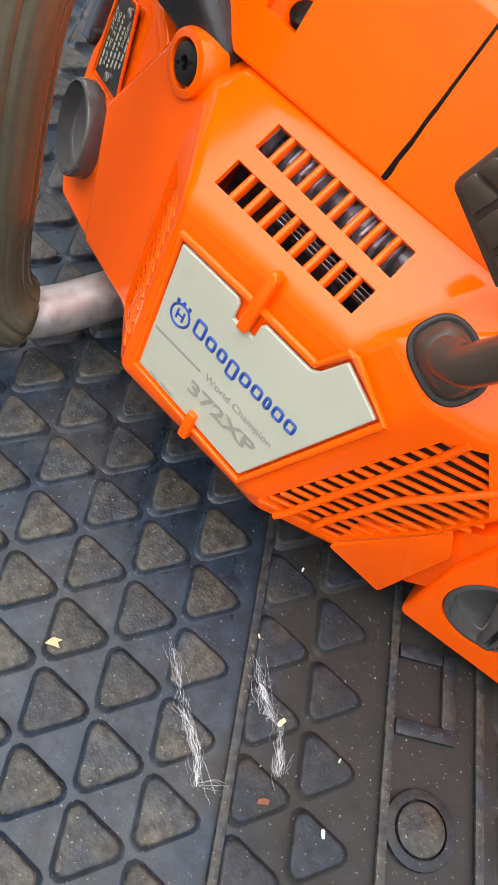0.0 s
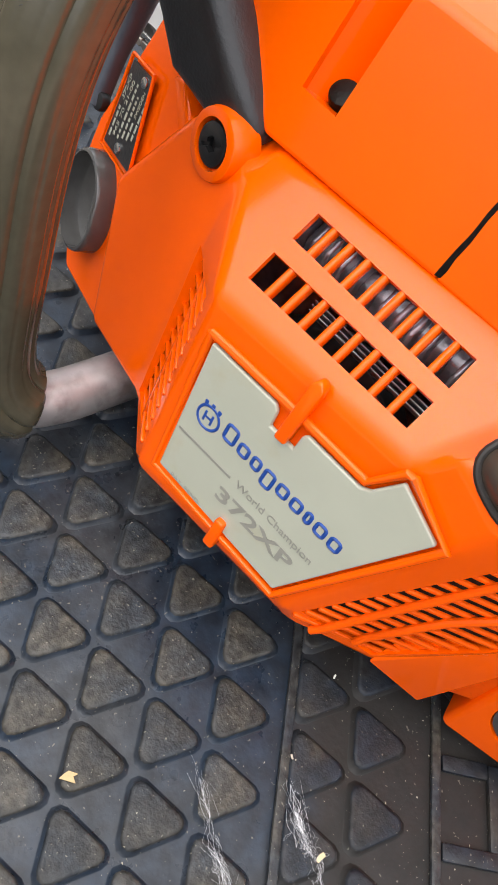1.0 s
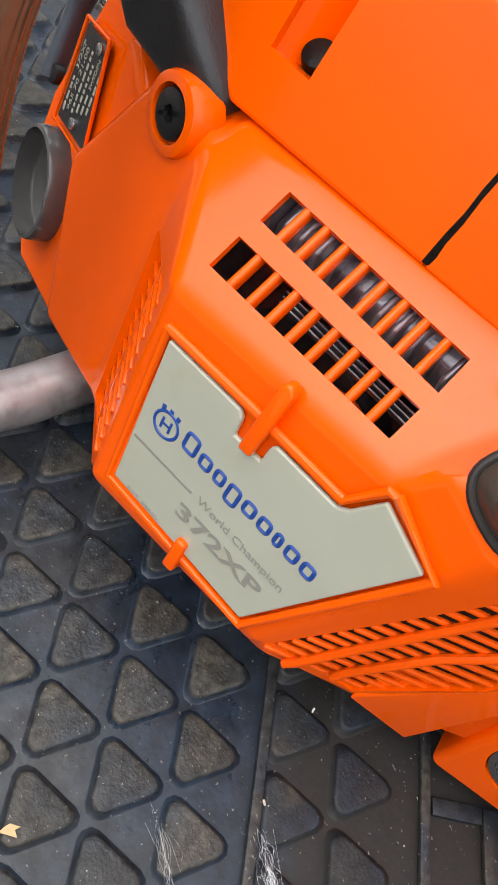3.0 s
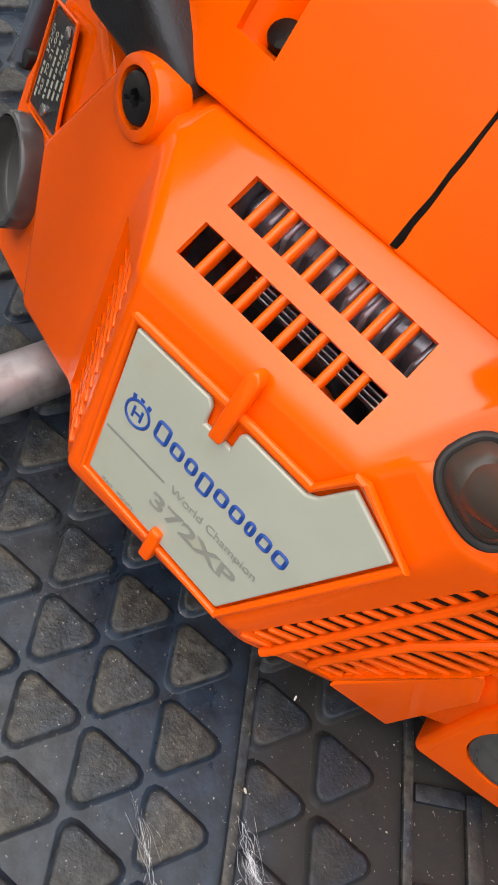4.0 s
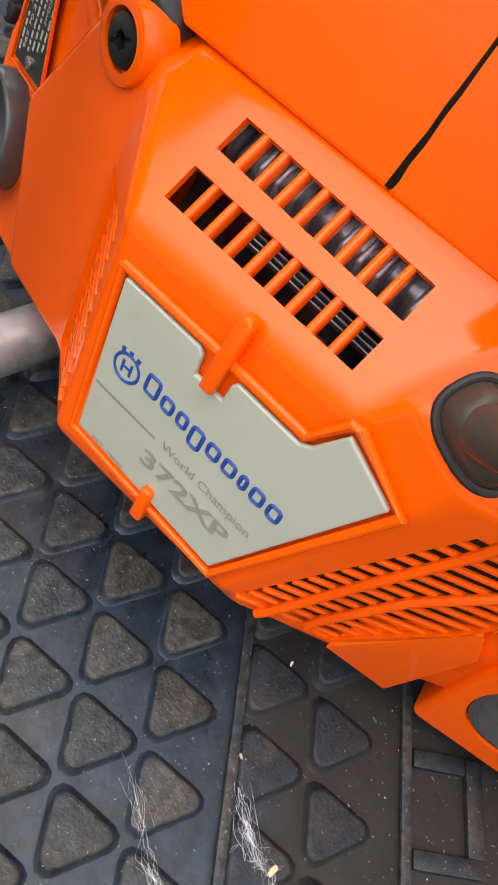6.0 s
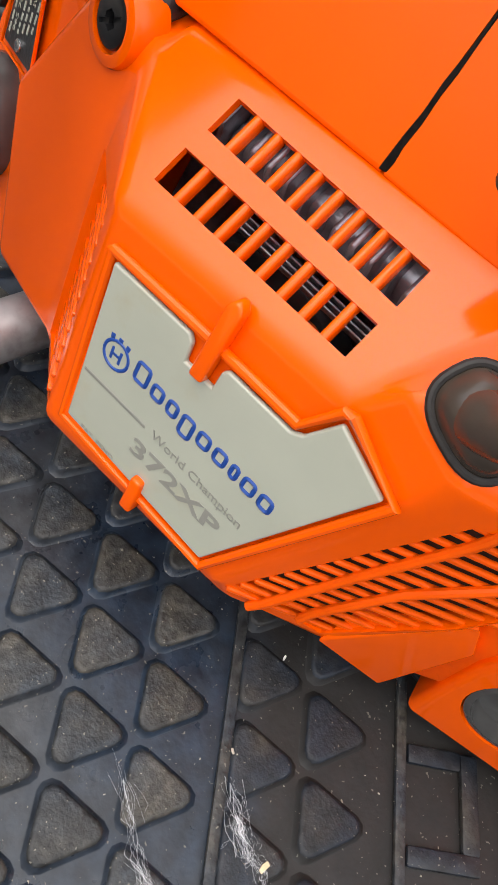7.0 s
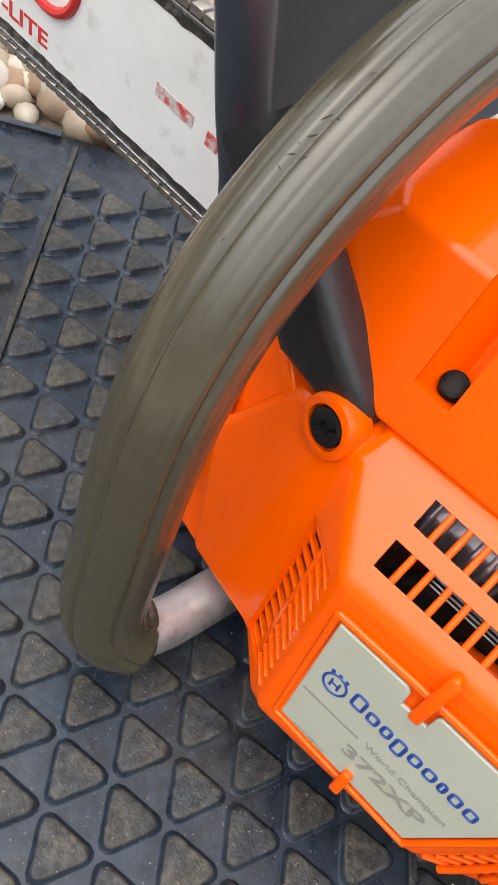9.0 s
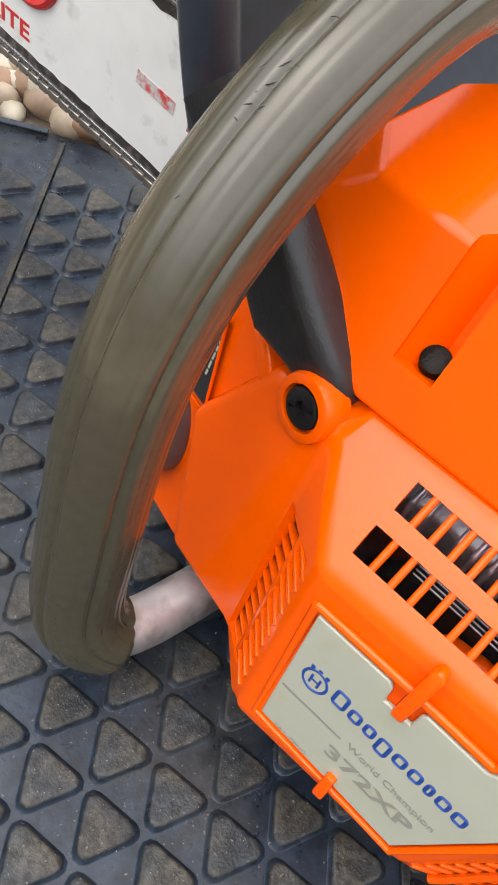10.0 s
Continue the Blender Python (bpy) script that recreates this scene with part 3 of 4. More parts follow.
# front crankcase panel with type plate and oil cap
NP = -NL
off = NP * 5.0
panel = [Vector(p) for p in ((-175.1, 118.9, 150.5), (-184.2, 110.4, 114.8), (-189.7, 106.4, 96.8), (-190, 103, 84), (-188, 96, 66), (-181.9, 88.2, 47.3), (-170.7, 80.7, 35.2), (-137, 71.1, 38.9), (-110, 64, 45), (-105, 92, 140), (-141.6, 105.6, 142.6))]
front_case = even(part("front_case", prism([p + NP * 2.0 for p in panel], NP * 40, 2.2, 3), ORANGE, chainsaw, "orange painted front case"))
plate = [Vector(p) for p in ((-177.6, 113.0, 129.6), (-161.2, 108.6, 132.4), (-151.0, 94.8, 99.0), (-176.2, 101.8, 95.6))]
plate = [p - NP * 0.9 for p in plate]
type_plate = even(part("type_plate", prism(plate, NP * 1.4, 0.4, 2), BLACK_PLASTIC, chainsaw, "black type plate with worn white print"))
pw = (plate[1] - plate[0]).normalized()
along_row = (plate[0] - plate[3]).normalized()
up_row = (-NP).cross(along_row)


def row_point(k, f):
    """A place on the type plate: row k from its front edge, the part f along the row."""
    c = plate[3] + along_row * (2.0 + 30.5 * f) - up_row * (3.6 + 3.3 * k)
    return c - NP * 0.15


def row_bars(k, f0, f1):
    while f0 < f1 - 0.02:
        step = min(f1 - f0, 0.05 + 0.03 * ((k * 5 + int(f0 * 40)) % 3))
        part("print_bar", bar(row_point(k, f0) + up_row * 0.9, row_point(k, f0 + step) + up_row * 0.9, 1.3, 0.3, -NP, 0.05, 1), DECAL, type_plate)
        f0 += step + 0.03


row_bars(0, 0.06, 0.52)
part("model_print", lettering("372XP", 3.0, row_point(0, 0.6), along_row, up_row, 0.05, 10.5), DECAL, type_plate)
part("number_print", lettering("965 70 21-00", 2.9, row_point(1, 0.12), along_row, up_row, 0.05, 24.0), DECAL, type_plate)
row_bars(2, 0.14, 0.92)
row_bars(3, 0.2, 0.8)
row_bars(4, 0.24, 0.5)
part("country_print", lettering("SWEDEN", 2.6, row_point(4, 0.56), along_row, up_row, 0.05, 11.0), DECAL, type_plate)
row_bars(5, 0.3, 0.95)
frame_line = [p - NP * 0.3 + (p - (plate[0] + plate[1] + plate[2] + plate[3]) / 4).normalized() * 2.2 for p in plate]
part("plate_edge", sweep(frame_line + [frame_line[0]], 0.8, 8), ORANGE, front_case)
for f, g in ((0.76, 0.09), (0.5, 0.9)):
    c = plate[0].lerp(plate[1], f).lerp(plate[3].lerp(plate[2], f), g)
    part("rivet", disc(c - NP * 1.0, -NP, 2.3, 2, 16, 0.8), STEEL, type_plate)
part("case_tab", prism([(-145, 101, 147), (-139, 101, 149), (-126, 96, 137), (-129, 94, 131)], (3, 10, 2), 1.2), ORANGE, chainsaw)

OC = Vector((-166.5, 92.5, 72.5))
ox = Vector((-0.35, 0.42, 0.84)).normalized()
cup = carved(disc(OC - NP * 9, -NP, 15.8, 20, 40, 1.8, (ox, 1.42)), disc(OC - NP * 12, -NP, 14.5, 12.5, 36, 3.0, (ox, 1.42)))
oil_cap = part("oil_cap", cup, CAP_GREY, chainsaw, "grey oil cap with a hollow face")
part("cap_web", prism([OC - ox * 14 - NP * 2, OC + ox * 14 - NP * 2, OC + ox * 14 + NP * 1, OC - ox * 14 + NP * 1], pw * 2.2, 0.6), CAP_GREY, oil_cap)

# cylinder cover and filter cover
def top_shell(x0, x1, left):
    ln = lambda x, z: Vector((x, 101 + 0.46 * (z - 160), z))
    if left:
        verts = [ln(-98, 156.6), ln(x1, 159.6), ln(x1, 215.6), ln(-133, 214), ln(-149, 201), ln(-149, 187)]
        verts += [Vector(p) for p in ((-148, 145, 218), (-145, 180, 222.5), (-128, 205, 225), (x1, 212, 226), (-146, 180, 165), (-128, 205, 165), (x1, 212, 165))]
        return solid(verts, [[0, 1, 2, 3, 4, 5], [3, 2, 9, 8, 7, 6], [4, 3, 6], [5, 4, 6, 7, 10], [7, 8, 11, 10], [8, 9, 12, 11], [1, 12, 9, 2], [0, 5, 10], [0, 10, 11, 12, 1]])
    front = [ln(x0, 159.7), ln(x1, 165.1), ln(x1, 221), ln(x0, 215.6)]
    verts = front + [Vector((x0, 212, 226)), Vector((x1, 212, 232)), Vector((x1, 215, 170)), Vector((x0, 215, 165))]
    return solid(verts, [[0, 1, 2, 3], [3, 2, 5, 4], [1, 6, 5, 2], [0, 7, 6, 1], [4, 5, 6, 7], [3, 4, 7, 0]])


def bevel_but(bm, x, wide):
    """Rounds all edges by wide, but not those that lie at x."""
    at = lambda e: all(abs(v.co.x - x) < 0.1 for v in e.verts)
    bmesh.ops.bevel(bm, geom=[e for e in bm.edges if not at(e) and e.calc_face_angle() > radians(10) and all(v.co.y < 200 for v in e.verts)], offset=wide, segments=4, profile=0.5, affect="EDGES", clamp_overlap=True)
    return bm


bm = bevel_but(top_shell(0, -20.0, True), -20.0, 2.4)
NT = Vector((0, -1, 0.46)).normalized()
TU = Vector((0, 0.46, 1)).normalized()
q = Vector((-87, 109.2, 177.6))
sect = [Vector((-8.0, 0, 0)) + NT * 9, Vector((8.0, 0, 0)) + NT * 9, Vector((8.0, 0, 0)) - NT * 14, Vector((2.5, 0, 0)) - NT * 14, Vector((-8.0, 0, 0)) - NT * 3.0]
wedge = prism([q + TU * -3.0 + s for s in sect], TU * 70 + Vector((-1, 0, 0)))
bm = carved(bm, wedge)
cylinder_cover = part("cylinder_cover", bm, ORANGE, chainsaw, "glossy orange top cover with a recessed screw")
for f in cylinder_cover.data.polygons:
    in_recess = -98 < f.center.x / MM < -74 and f.center.z / MM < 210
    f.use_smooth = f.area < 250 * MM * MM and not in_recess
even(cylinder_cover)
part("cover_bolt", disc(q + TU * 3.4 - NT * 6.5 + Vector((2.5, 0, 0)), TU * 0.6 + NT * 0.8, 5.4, 9, 20, 0.9), OILY, chainsaw, "oily dark bolt head")
bm = bevel_but(top_shell(-18.7, 150, False), -18.7, 2.0)
even(part("filter_cover", bm, ORANGE, chainsaw, "glossy orange filter cover"))
part("gap_seal", prism([(-20.2, 102.4, 160.5), (-18.5, 102.4, 160.5), (-18.5, 126.7, 215), (-20.2, 126.7, 215)], (0, 20, 0), 0.1), OILY, chainsaw, "black dirty gap between the covers")
smear = [(-20.6, 161), (-18.3, 161.5), (-18.0, 164), (-18.5, 168), (-18.2, 174), (-18.6, 181), (-18.4, 186), (-18.8, 196), (-19.2, 202), (-19.8, 201), (-19.7, 192), (-20.2, 183), (-19.9, 176), (-20.4, 170)]
part("oil_smear", prism([Vector((x, 101 + 0.46 * (z - 160), z)) + NT * 0.25 for x, z in smear], NT * -1.5, 0.1, 1), OILY, chainsaw, "smear of black oily dirt")
part("seam_seal", bar((-98, 103.4, 157.6), (80, 105.8, 166.5), 6, 10, (0, -1, 0), 1.0), DARK_GAP, chainsaw)

# chain brake guard with its arm
bm = bmesh.new()
rings = []
for (rx, rz), (lx, lz), thick in (((-172, 234), (-192, 212), 11), ((-154, 213), (-172, 189), 11), ((-136, 195), (-152, 167), 11), ((-124, 183), (-142, 153), 11), ((-117, 176), (-131, 151), 11), ((-106, 166), (-119, 148), 10.5), ((-98.5, 158), (-107, 144), 9.5), ((-96.5, 154), (-102, 145), 6.5)):
    mid, half = Vector(((rx + lx) / 2, 104, (rz + lz) / 2)), Vector(((rx - lx) / 2, 0, (rz - lz) / 2))
    ring = []
    for k in range(28):
        c, d = math.cos(2 * math.pi * k / 28), math.sin(2 * math.pi * k / 28)
        ring.append(bm.verts.new(mid + half * math.copysign(abs(c) ** 0.55, c) + Vector((0, thick * math.copysign(abs(d) ** 0.55, d), 0))))
    rings.append(ring)
for r0, r1 in zip(rings, rings[1:]):
    for k in range(28):
        bm.faces.new([r0[k], r0[(k + 1) % 28], r1[(k + 1) % 28], r1[k]])
bm.faces.new(rings[0])
bm.faces.new(rings[-1])
hand_guard = part("hand_guard", bm, BLACK_PLASTIC, chainsaw, "black plastic chain brake guard", 60)
bm = bmesh.new()
grid = []
for i in range(33):
    a = i / 32
    row = []
    for j in range(25):
        b = j / 24
        # a deep bowl: its wall falls steeply behind the rim and then runs flat
        wall = (1 - (1 - min(1.0, a * 2.2)) ** 1.7) * (1 - 0.6 * max(0.0, (a - 0.6) / 0.4) ** 2)
        foot = 1 - (1 - min(1.0, b * 2.6)) ** 1.6
        near_edge = 141 - 54 * b + 5 * math.sin(math.pi * b)
        y = near_edge + a * (330 - 40 * b)
        low = 147 - 14 * min(1.0, a * 4)
        row.append(bm.verts.new((-201 - 40 * wall * foot, y, low + 175 * b)))
    grid.append(row)
for i in range(32):
    for j in range(24):
        bm.faces.new([grid[i][j], grid[i + 1][j], grid[i + 1][j + 1], grid[i][j + 1]])
bmesh.ops.solidify(bm, geom=bm.faces[:], thickness=4.0)
part("shield", bm, GUARD, hand_guard, "", 70)
edge_line = smooth_line([(-196, 112, 96), (-199, 121, 112), (-202, 132, 132), (-203, 136, 150), (-203, 132, 175), (-203, 121, 208), (-203, 112, 240), (-203, 104, 270), (-203, 98, 320)], 6)
part("shield_rim", sweep(edge_line, lambda t: 5.0 + 6.2 * min(1.0, max(0.0, (t - 0.16) * 4)), 24, lambda a: 1.0 - 0.28 * math.cos(a) ** 2, (1, 0, 0)), GUARD, hand_guard, "rounded blue-black plastic rim", 70)
part("pivot_bolt", disc((-194, 110, 100), (-0.2, -0.9, 0.3), 4.2, 5, 20, 1.4), BLACK_METAL, hand_guard)

# front handle: bare tube below, ribbed grip above
line = smooth_line([(-106, 105, 24), (-109, 85, 23.5), (-112.5, 60, 23.5), (-116, 40, 24), (-121, 26, 27), (-128, 17.5, 40), (-133, 17.5, 60), (-135, 22.3, 101.6), (-138, 29.5, 144), (-140, 38.6, 177), (-142, 53.5, 204),
                    (-143, 72.4, 225.5), (-143, 96.3, 245.5), (-143, 125, 260), (-142, 155, 267), (-140, 200, 262), (-138, 245, 235), (-134, 268, 170), (-128, 262, 80), (-120, 240, 30)], 8)
front_handle = new("front_handle")
front_handle.parent = chainsaw
part("bare_tube", sweep(line[:36], 12.0, 28), ALUMINIUM, front_handle, "scuffed bare aluminium tube")


def ribbed(a):
    return 1.0 - 0.065 * max(0.0, math.cos(6 * a + 0.5)) ** 8 - 0.014 * max(0.0, math.cos(18 * a + 1.2)) ** 6


part("grip", sweep(line[31:], lambda t: 18.6 - 2.0 * max(0.0, 1 - t * 70), 160, ribbed, (1, 0, 0)), GRIP, front_handle, "olive-black rubber grip with long grooves")

# short cuts in the grip's rubber
rng = random.Random(5)
NICK = material("cut_rubber", (0.012, 0.011, 0.009), 0.6)
for k in range(26):
    m = rng.randint(82, 98) if k < 18 else rng.randint(70, 76)
    tan = (line[m + 1] - line[m]).normalized()
    out = Vector((-0.1, -0.75, 0.65))
    out = (out - tan * out.dot(tan)).normalized()
    side = tan.cross(out)
    a = rng.gauss(0, 0.22)
    mid = line[m].lerp(line[m + 1], rng.random())
    pts = []
    for s in (-1, 0, 1):
        e = a + s * rng.uniform(0.02, 0.07)
        pts.append(mid + (out * math.cos(e) + side * math.sin(e)) * 18.4 + tan * s * rng.uniform(-0.4, 1.6))
    part("cut_mark", sweep(pts, rng.uniform(0.08, 0.16), 6), NICK, front_handle)

# rear tube in its grommet
RC = Vector((43.5, 73.6, 150.2))
RA = Vector((0.26, -0.63, 0.74)).normalized()
RX = Vector((0.86, -0.04, -0.34)).normalized()
RY = RA.cross(RX)
loop = [RC + (RX * 13.5 * math.copysign(abs(math.cos(a)) ** 0.75, math.cos(a)) + RY * 10.2 * math.copysign(abs(math.sin(a)) ** 0.75, math.sin(a))) for a in [k * math.pi / 16 for k in range(32)]]
part("grommet", sweep([p + RA * 0.5 for p in loop + [loop[0]]], 1.35, 10, None, RA), DARK_GAP, chainsaw, "dark dirty rubber grommet")
bm = bmesh.new()
rows = []
for s, h, dx in ((0.97, -6, 0), (0.96, 0.6, 0), (0.90, 2.0, 0), (0.83, 4.2, 0.2), (0.74, 6.5, 0.5), (0.60, 8.4, 0.8), (0.42, 9.4, 1.2)):
    rows.append([bm.verts.new(RC + (p - RC) * s + RA * h + RX * dx) for p in loop])
for r0, r1 in zip(rows, rows[1:]):
    for k in range(32):
        bm.faces.new([r0[k], r0[(k + 1) % 32], r1[(k + 1) % 32], r1[k]])
bm.faces.new(rows[0])
bm.faces.new(rows[-1])
part("boot", bm, GREY_RUBBER, chainsaw)
part("rear_tube", sweep(smooth_line([RC - RA * 3 - RX * 2, RC + RA * 5 - RX * 1, RC + RA * 10 + Vector((5, -1, 4)), RC + Vector((17, -9, 29)), RC + Vector((37, -14, 64)), RC + Vector((64, -14, 110))], 8), lambda t: 9.0 - 2.2 * min(1, t * 3), 24), GREY_RUBBER, chainsaw, "brown-grey rubber covered tube")
block = prism([(10, 80, 192), (18, 80, 215), (70, 92, 245), (75, 92, 205), (40, 84, 172)], (4, 14, 6), 3, 3)
rear_grip = part("rear_grip", block, GREY_RUBBER, chainsaw, "brown-grey rubber grip with a raised grid")

# tank body and fuel cap
NK = Vector((-0.24, 0.97, 0)).normalized()
tank_hull = prism([(92.3, 84.3, 9), (93.6, 85, 60), (99, 86.5, 92), (150, 99, 112), (220, 116, 112), (220, 116, 10), (133, 95, 9)], NK * 90, 3.5, 4)
FC = Vector((120, 91.2, 49))
tank = even(part("tank", carved(tank_hull, disc(FC - NK * 6, -NK, 20.5, 20, 44, 0, ((0.25, 0, 1), 1.22))), ORANGE, chainsaw, "orange fuel tank body"))
fuel_cap = part("fuel_cap", carved(disc(FC + NK * 0.6, -NK, 20.2, 14, 44, 1.2, ((0.25, 0, 1), 1.22)), disc(FC - NK * 2, -NK, 17.8, 10, 36, 3.0, ((0.25, 0, 1), 1.22))), CAP_GREY, tank, "grey fuel cap with a lever")
lever = prism([FC + Vector((-9, -2, 21)), FC + Vector((9, 2, 23)), FC + Vector((12, 3, 4)), FC + Vector((11, 2.5, -22)), FC + Vector((3, 0.8, -24)), FC + Vector((-1, 0, -4))], NK * 12, 3.0, 4)
slot = prism([FC + Vector((4, 0, 0)) - NK * 6, FC + Vector((7.5, 0, 0)) - NK * 6, FC + Vector((8, 0, -18)) - NK * 6, FC + Vector((5.5, 0, -19)) - NK * 6], NK * 16)
part("lever", carved(lever, slot), CAP_GREY, fuel_cap)
hull = bmesh.new()
for p in ((54, 60.5, 41), (80, 81, 13), (90, 86, 64), (84, 84, 80), (56, 70, 62), (60, 100, 30), (90, 100, 40)):
    hull.verts.new(p)
bmesh.ops.convex_hull(hull, input=hull.verts[:])
even(part("lower_spike", bevelled(hull, 0.8, 2), ORANGE, chainsaw))
part("tank_neck", prism([(82, 88, 20), (98, 88, 40), (100, 90, 96), (80, 88, 70)], (0, 20, 0), 2), ORANGE_SATIN, chainsaw)

# guide bar and chain
BY = 212.0
def bar_slab(y, lo0, lo1, hi0, hi1, depth, bev):
    return prism([(-140, y, lo0), (-760, y, lo1), (-760, y, hi1), (-140, y, hi0)], (0, depth, 0), bev, 1)


guide_bar = part("guide_bar", bar_slab(BY, 57.5, 84, 151, 166, 4.6, 0.5), BAR_WHITE, chainsaw, "white painted guide bar with red print")
rngb = random.Random(9)
for lo, sgn in (((57.5, 84.0), 1), ((151.0, 166.0), -1)):
    ragged = []
    for i in range(90):
        x = -140 - 620 * i / 89
        ragged.append((x, BY - 0.25, lo[0] + (lo[1] - lo[0]) * i / 89 + sgn * (2.2 + 1.6 * noise.noise(Vector((x * 0.08, sgn, 0))) + rngb.uniform(-0.5, 0.5))))
    edge = [(-760, BY - 0.25, lo[1] - sgn * 8), (-140, BY - 0.25, lo[0] - sgn * 8)]
    part("worn_edge", prism(ragged + edge, (0, 5.1, 0)), BAR_DIRT, guide_bar, "worn dark bar edge", 0)
    part("bar_rail", bar((-140, BY - 1.6, lo[0] - sgn * 5.5), (-760, BY - 1.6, lo[1] - sgn * 5.5), 3.4, 8, (0, -1, 0), 1.0), STEEL, guide_bar, "polished steel rail")
chain = new("saw_chain")
chain.parent = chainsaw
link_data = link_mesh("chain_link", prism([(4.6, 0, -2.6), (-4.6, 0, -2.6), (-5.0, 0, 0.6), (-3.6, 0, 2.8), (3.9, 0, 2.8), (5.2, 0, 0.6)], (0, 9, 0), 0.5, 1), CHAIN)
for lo0, lo1, flip in ((47.0, 73.5, 180), (161.5, 176.5, 0)):
    for i in range(60):
        x = -142 - i * 10.0
        ob = new("chain_link", link_data)
        ob.parent = chain
        ob.matrix_basis = Matrix.Translation(Vector((x, BY - 2.4 + (9 if flip else 0), lo0 + (lo1 - lo0) * i / 61)) * MM) @ pose(0, 0, 0, flip, 0, 0)
part("red_print", lettering("-LITE", 15, (-474, BY - 0.2, 80.0), (1, 0, -0.03), (0.03, 0, 1), 0.1, 46, 0.3), RED, guide_bar)
part("red_mark", bar((-333, BY - 0.3, 111), (-302, BY - 0.3, 108.5), 8, 0.3, (0, -1, 0), 0.05, 1), BAR_RED, guide_bar, "rubbed red mark")
part("red_mark", bar((-291, BY - 0.3, 107), (-281, BY - 0.3, 106), 9, 0.3, (0, -1, 0), 0.05, 1), BAR_RED, guide_bar, "rubbed red mark")
part("red_emblem", sweep([Vector((-428 + 26 * math.cos(radians(k)), BY - 0.1, 131 + 26 * math.sin(radians(k)))) for k in range(0, 361, 12)], 3.4, 8, lambda a: 1.0), RED, guide_bar, "plain red ring emblem")

# small litter on the mat
chip = new("wood_chip", link_mesh("wood_chip", prism([(-3.4, -1.2, 1.6), (3.0, -1.9, 2.0), (1.6, 0.2, 2.4), (3.2, 1.4, 2.6), (-0.5, 1.9, 2.2), (-2.0, 0.6, 1.9)], (0, 0, -0.8), 0.12, 1), material("pale_wood", (0.55, 0.40, 0.20), 0.7, vary=0.2, scale=200)))
chip.matrix_basis = pose(0.0125 * SCALE, -0.0430 * SCALE, 0.0003, 0, 0, 40)
tagged(chip, "pale splintered wood chip lying on the mat", "wood chip")

# cobweb strands, grit and crumbs on the mat
WEB = material("pale_web", (0.82, 0.84, 0.86), 0.4)
rng = random.Random(11)
cobweb = new("cobweb")
tagged(cobweb, "torn white cobweb strands stuck to the mat", "cobweb")
knots = [(44, -6), (57, -12), (66, -18), (73.6, -19.5), (84, -25), (91.4, -31), (77.4, 15), (83, 12), (90, 10), (95, 11), (102, 4), (108.6, -3.4), (120, -14), (69, 20), (99, -22)]
runs = [(0, 1, 2, 3), (2, 3, 4), (4, 5, 14), (13, 6, 7, 8, 9), (6, 8, 9, 10), (9, 10, 11), (10, 11, 12), (1, 2, 3), (3, 4, 5), (13, 6, 7)]
for r in range(170):
    run = runs[r % len(runs)]
    run = run if rng.random() < 0.3 else run[r % 2:r % 2 + 2]
    spread = rng.choice((0.5, 1.0, 1.6, 3.4))
    ends = [Vector((knots[k][0] + rng.gauss(0, spread), knots[k][1] + rng.gauss(0, spread), 1.7 + rng.uniform(0, 1.0))) for k in run]
    pts = [ends[0]]
    for p, q2 in zip(ends, ends[1:]):
        pts += [p.lerp(q2, 0.35) + Vector((rng.gauss(0, 1.1), rng.gauss(0, 1.1), 0)), p.lerp(q2, 0.7) + Vector((rng.gauss(0, 1.1), rng.gauss(0, 1.1), 0)), q2]
    part("strand", sweep(smooth_line(pts, 4), rng.choice((0.012, 0.016, 0.022, 0.035)), 4), WEB, cobweb)
verts, faces = [], []
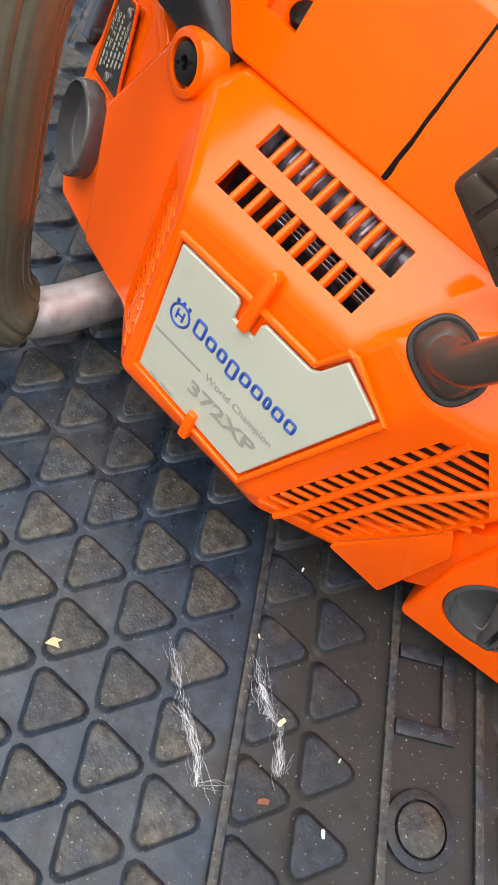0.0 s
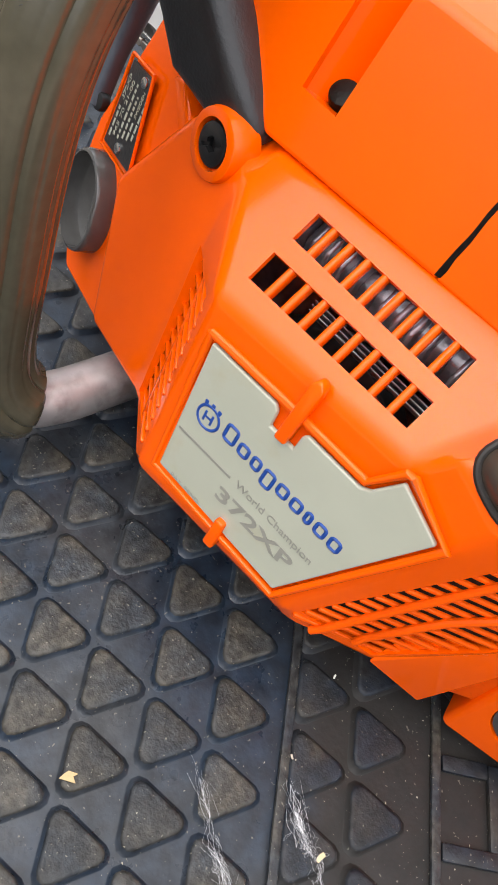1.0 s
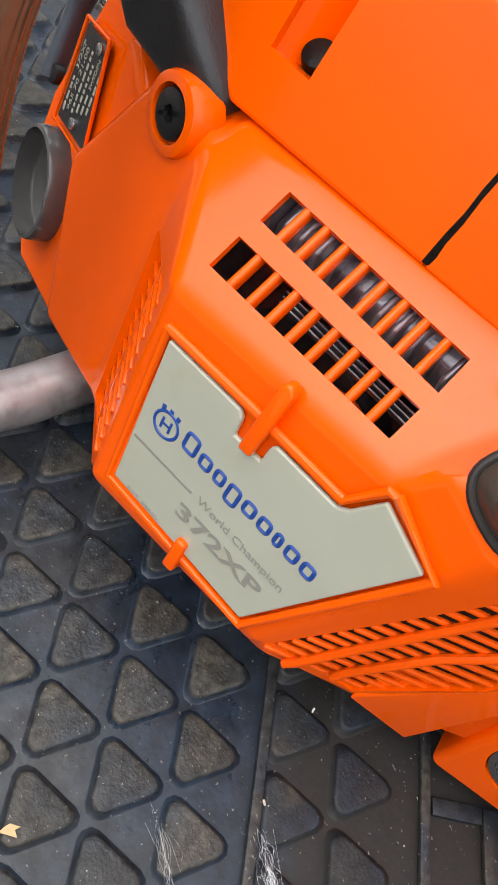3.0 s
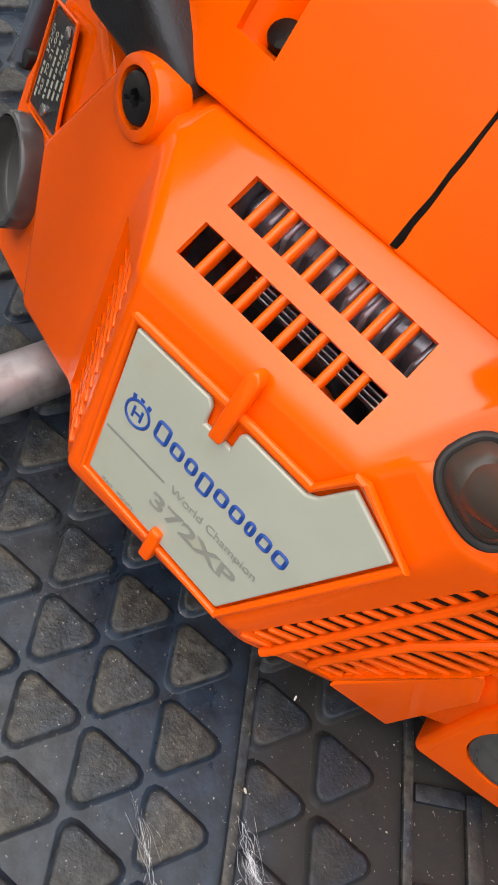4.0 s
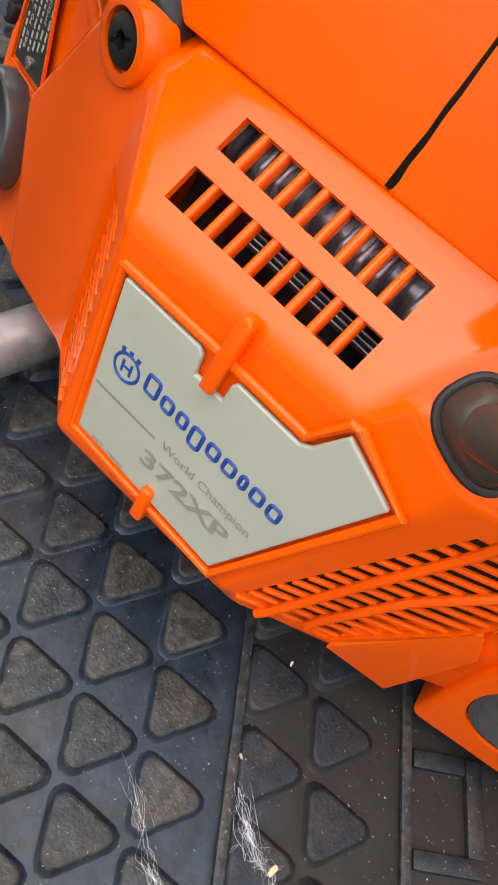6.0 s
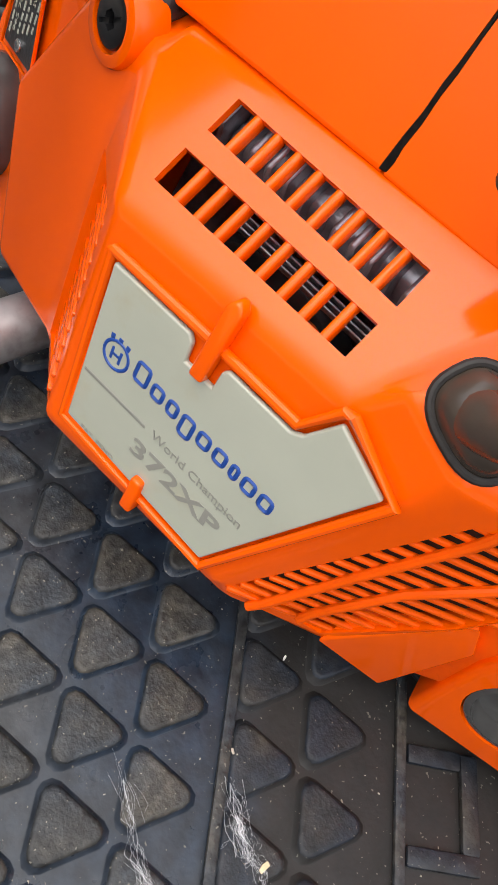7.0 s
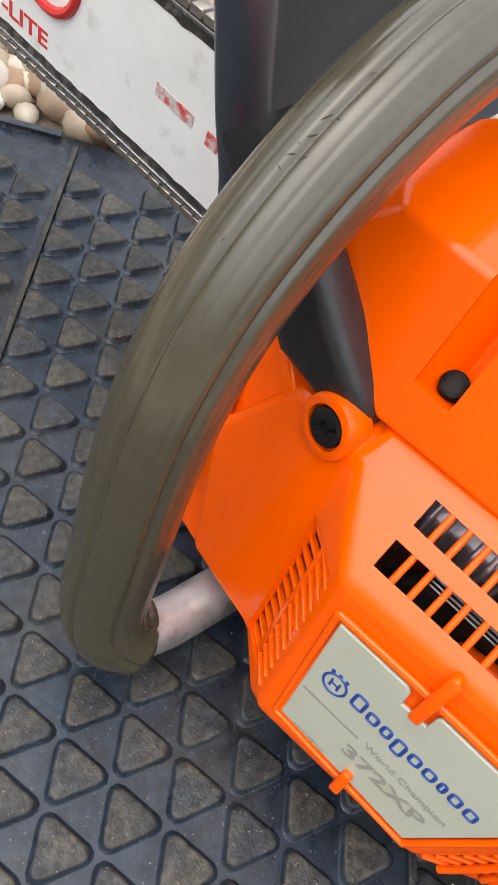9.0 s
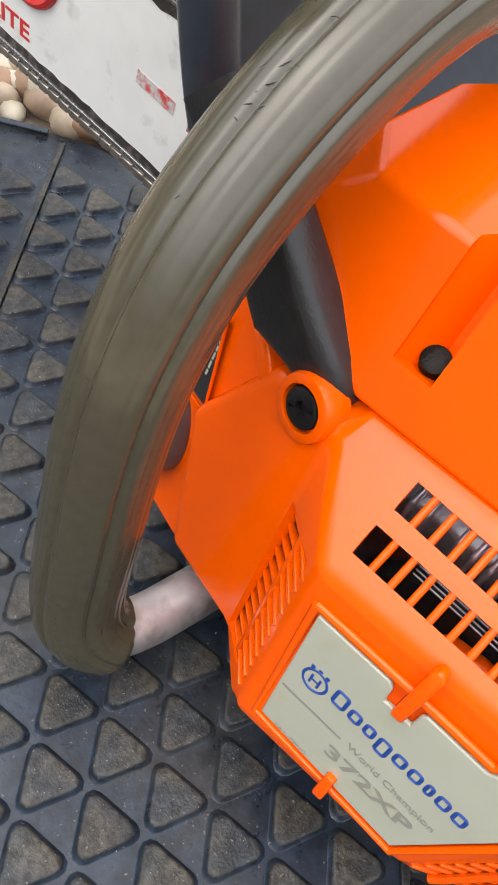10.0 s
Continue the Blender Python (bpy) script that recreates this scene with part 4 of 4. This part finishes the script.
for k in range(2600):
    a, b = rng.uniform(-330, 190), rng.uniform(-330, 150)
    s = rng.choice((0.12, 0.15, 0.18, 0.22, 0.34))
    o = mat_point(a, b, rng.choice((-2.35, 1.35)))
    n0 = len(verts)
    verts += [(o + Vector((rng.uniform(-2, 2), rng.uniform(-2, 2), 0)) * s) * MM for _ in range(3)] + [(o + Vector((0, 0, 1.6 * s))) * MM]
    faces += [(n0, n0 + 1, n0 + 3), (n0 + 1, n0 + 2, n0 + 3), (n0 + 2, n0, n0 + 3), (n0, n0 + 2, n0 + 1)]
grit_mesh = bpy.data.meshes.new("grit")
grit_mesh.from_pydata(verts, [], faces)
grit_mesh.materials.append(material("pale_grit", (0.42, 0.38, 0.30), 0.7, vary=0.3, scale=40))
grit = new("grit", grit_mesh)
tagged(grit, "pale grit and sawdust scattered over the mat", "grit", kind="stuff")
for (x, y), s, col in (((95, 11.6), 3.4, (0.62, 0.5, 0.3)), ((112.5, -14.5), 4.2, (0.16, 0.045, 0.02)), ((136.5, -3.5), 3.0, (0.6, 0.6, 0.58)), ((51, 65.5), 1.6, (0.7, 0.68, 0.62)), ((121.5, 21), 1.5, (0.6, 0.6, 0.55)), ((62, 28), 1.8, (0.5, 0.45, 0.36))):
    s *= 0.6
    bm = prism([(-s, -s * 0.35, 0), (s * 0.8, -s * 0.5, 0.5), (s, s * 0.3, 0.9), (0, s * 0.55, 0.6), (-s * 0.9, s * 0.3, 0.2)], (0, 0, -0.8), 0.15, 1)
    ob = new("crumb", link_mesh("crumb", bm, material("crumb", col, 0.7, vary=0.2, scale=300)))
    ob.matrix_basis = pose(x * MM, y * MM, 2.0 * MM, 0, 0, rng.uniform(0, 180))
    tagged(ob, "small dry crumb of debris lying on the mat", "debris", "crumbs on the mat")

Q = [Vector(p) for p in ((13, 79.6, 195), (20, 80.4, 216), (66, 91.2, 238), (42, 84.2, 176))]
for i in range(3):
    for j in range(3):
        quad = []
        for u, v in ((i + 0.08, j + 0.08), (i + 0.92, j + 0.08), (i + 0.92, j + 0.92), (i + 0.08, j + 0.92)):
            u, v = u / 3, v / 3
            quad.append(Q[0].lerp(Q[1], u).lerp(Q[3].lerp(Q[2], u), v) + Vector((0, -1.6, 0)))
        part("grip_pad", prism(quad, (0, 3, 0), 1.0, 2), GREY_RUBBER, rear_grip)
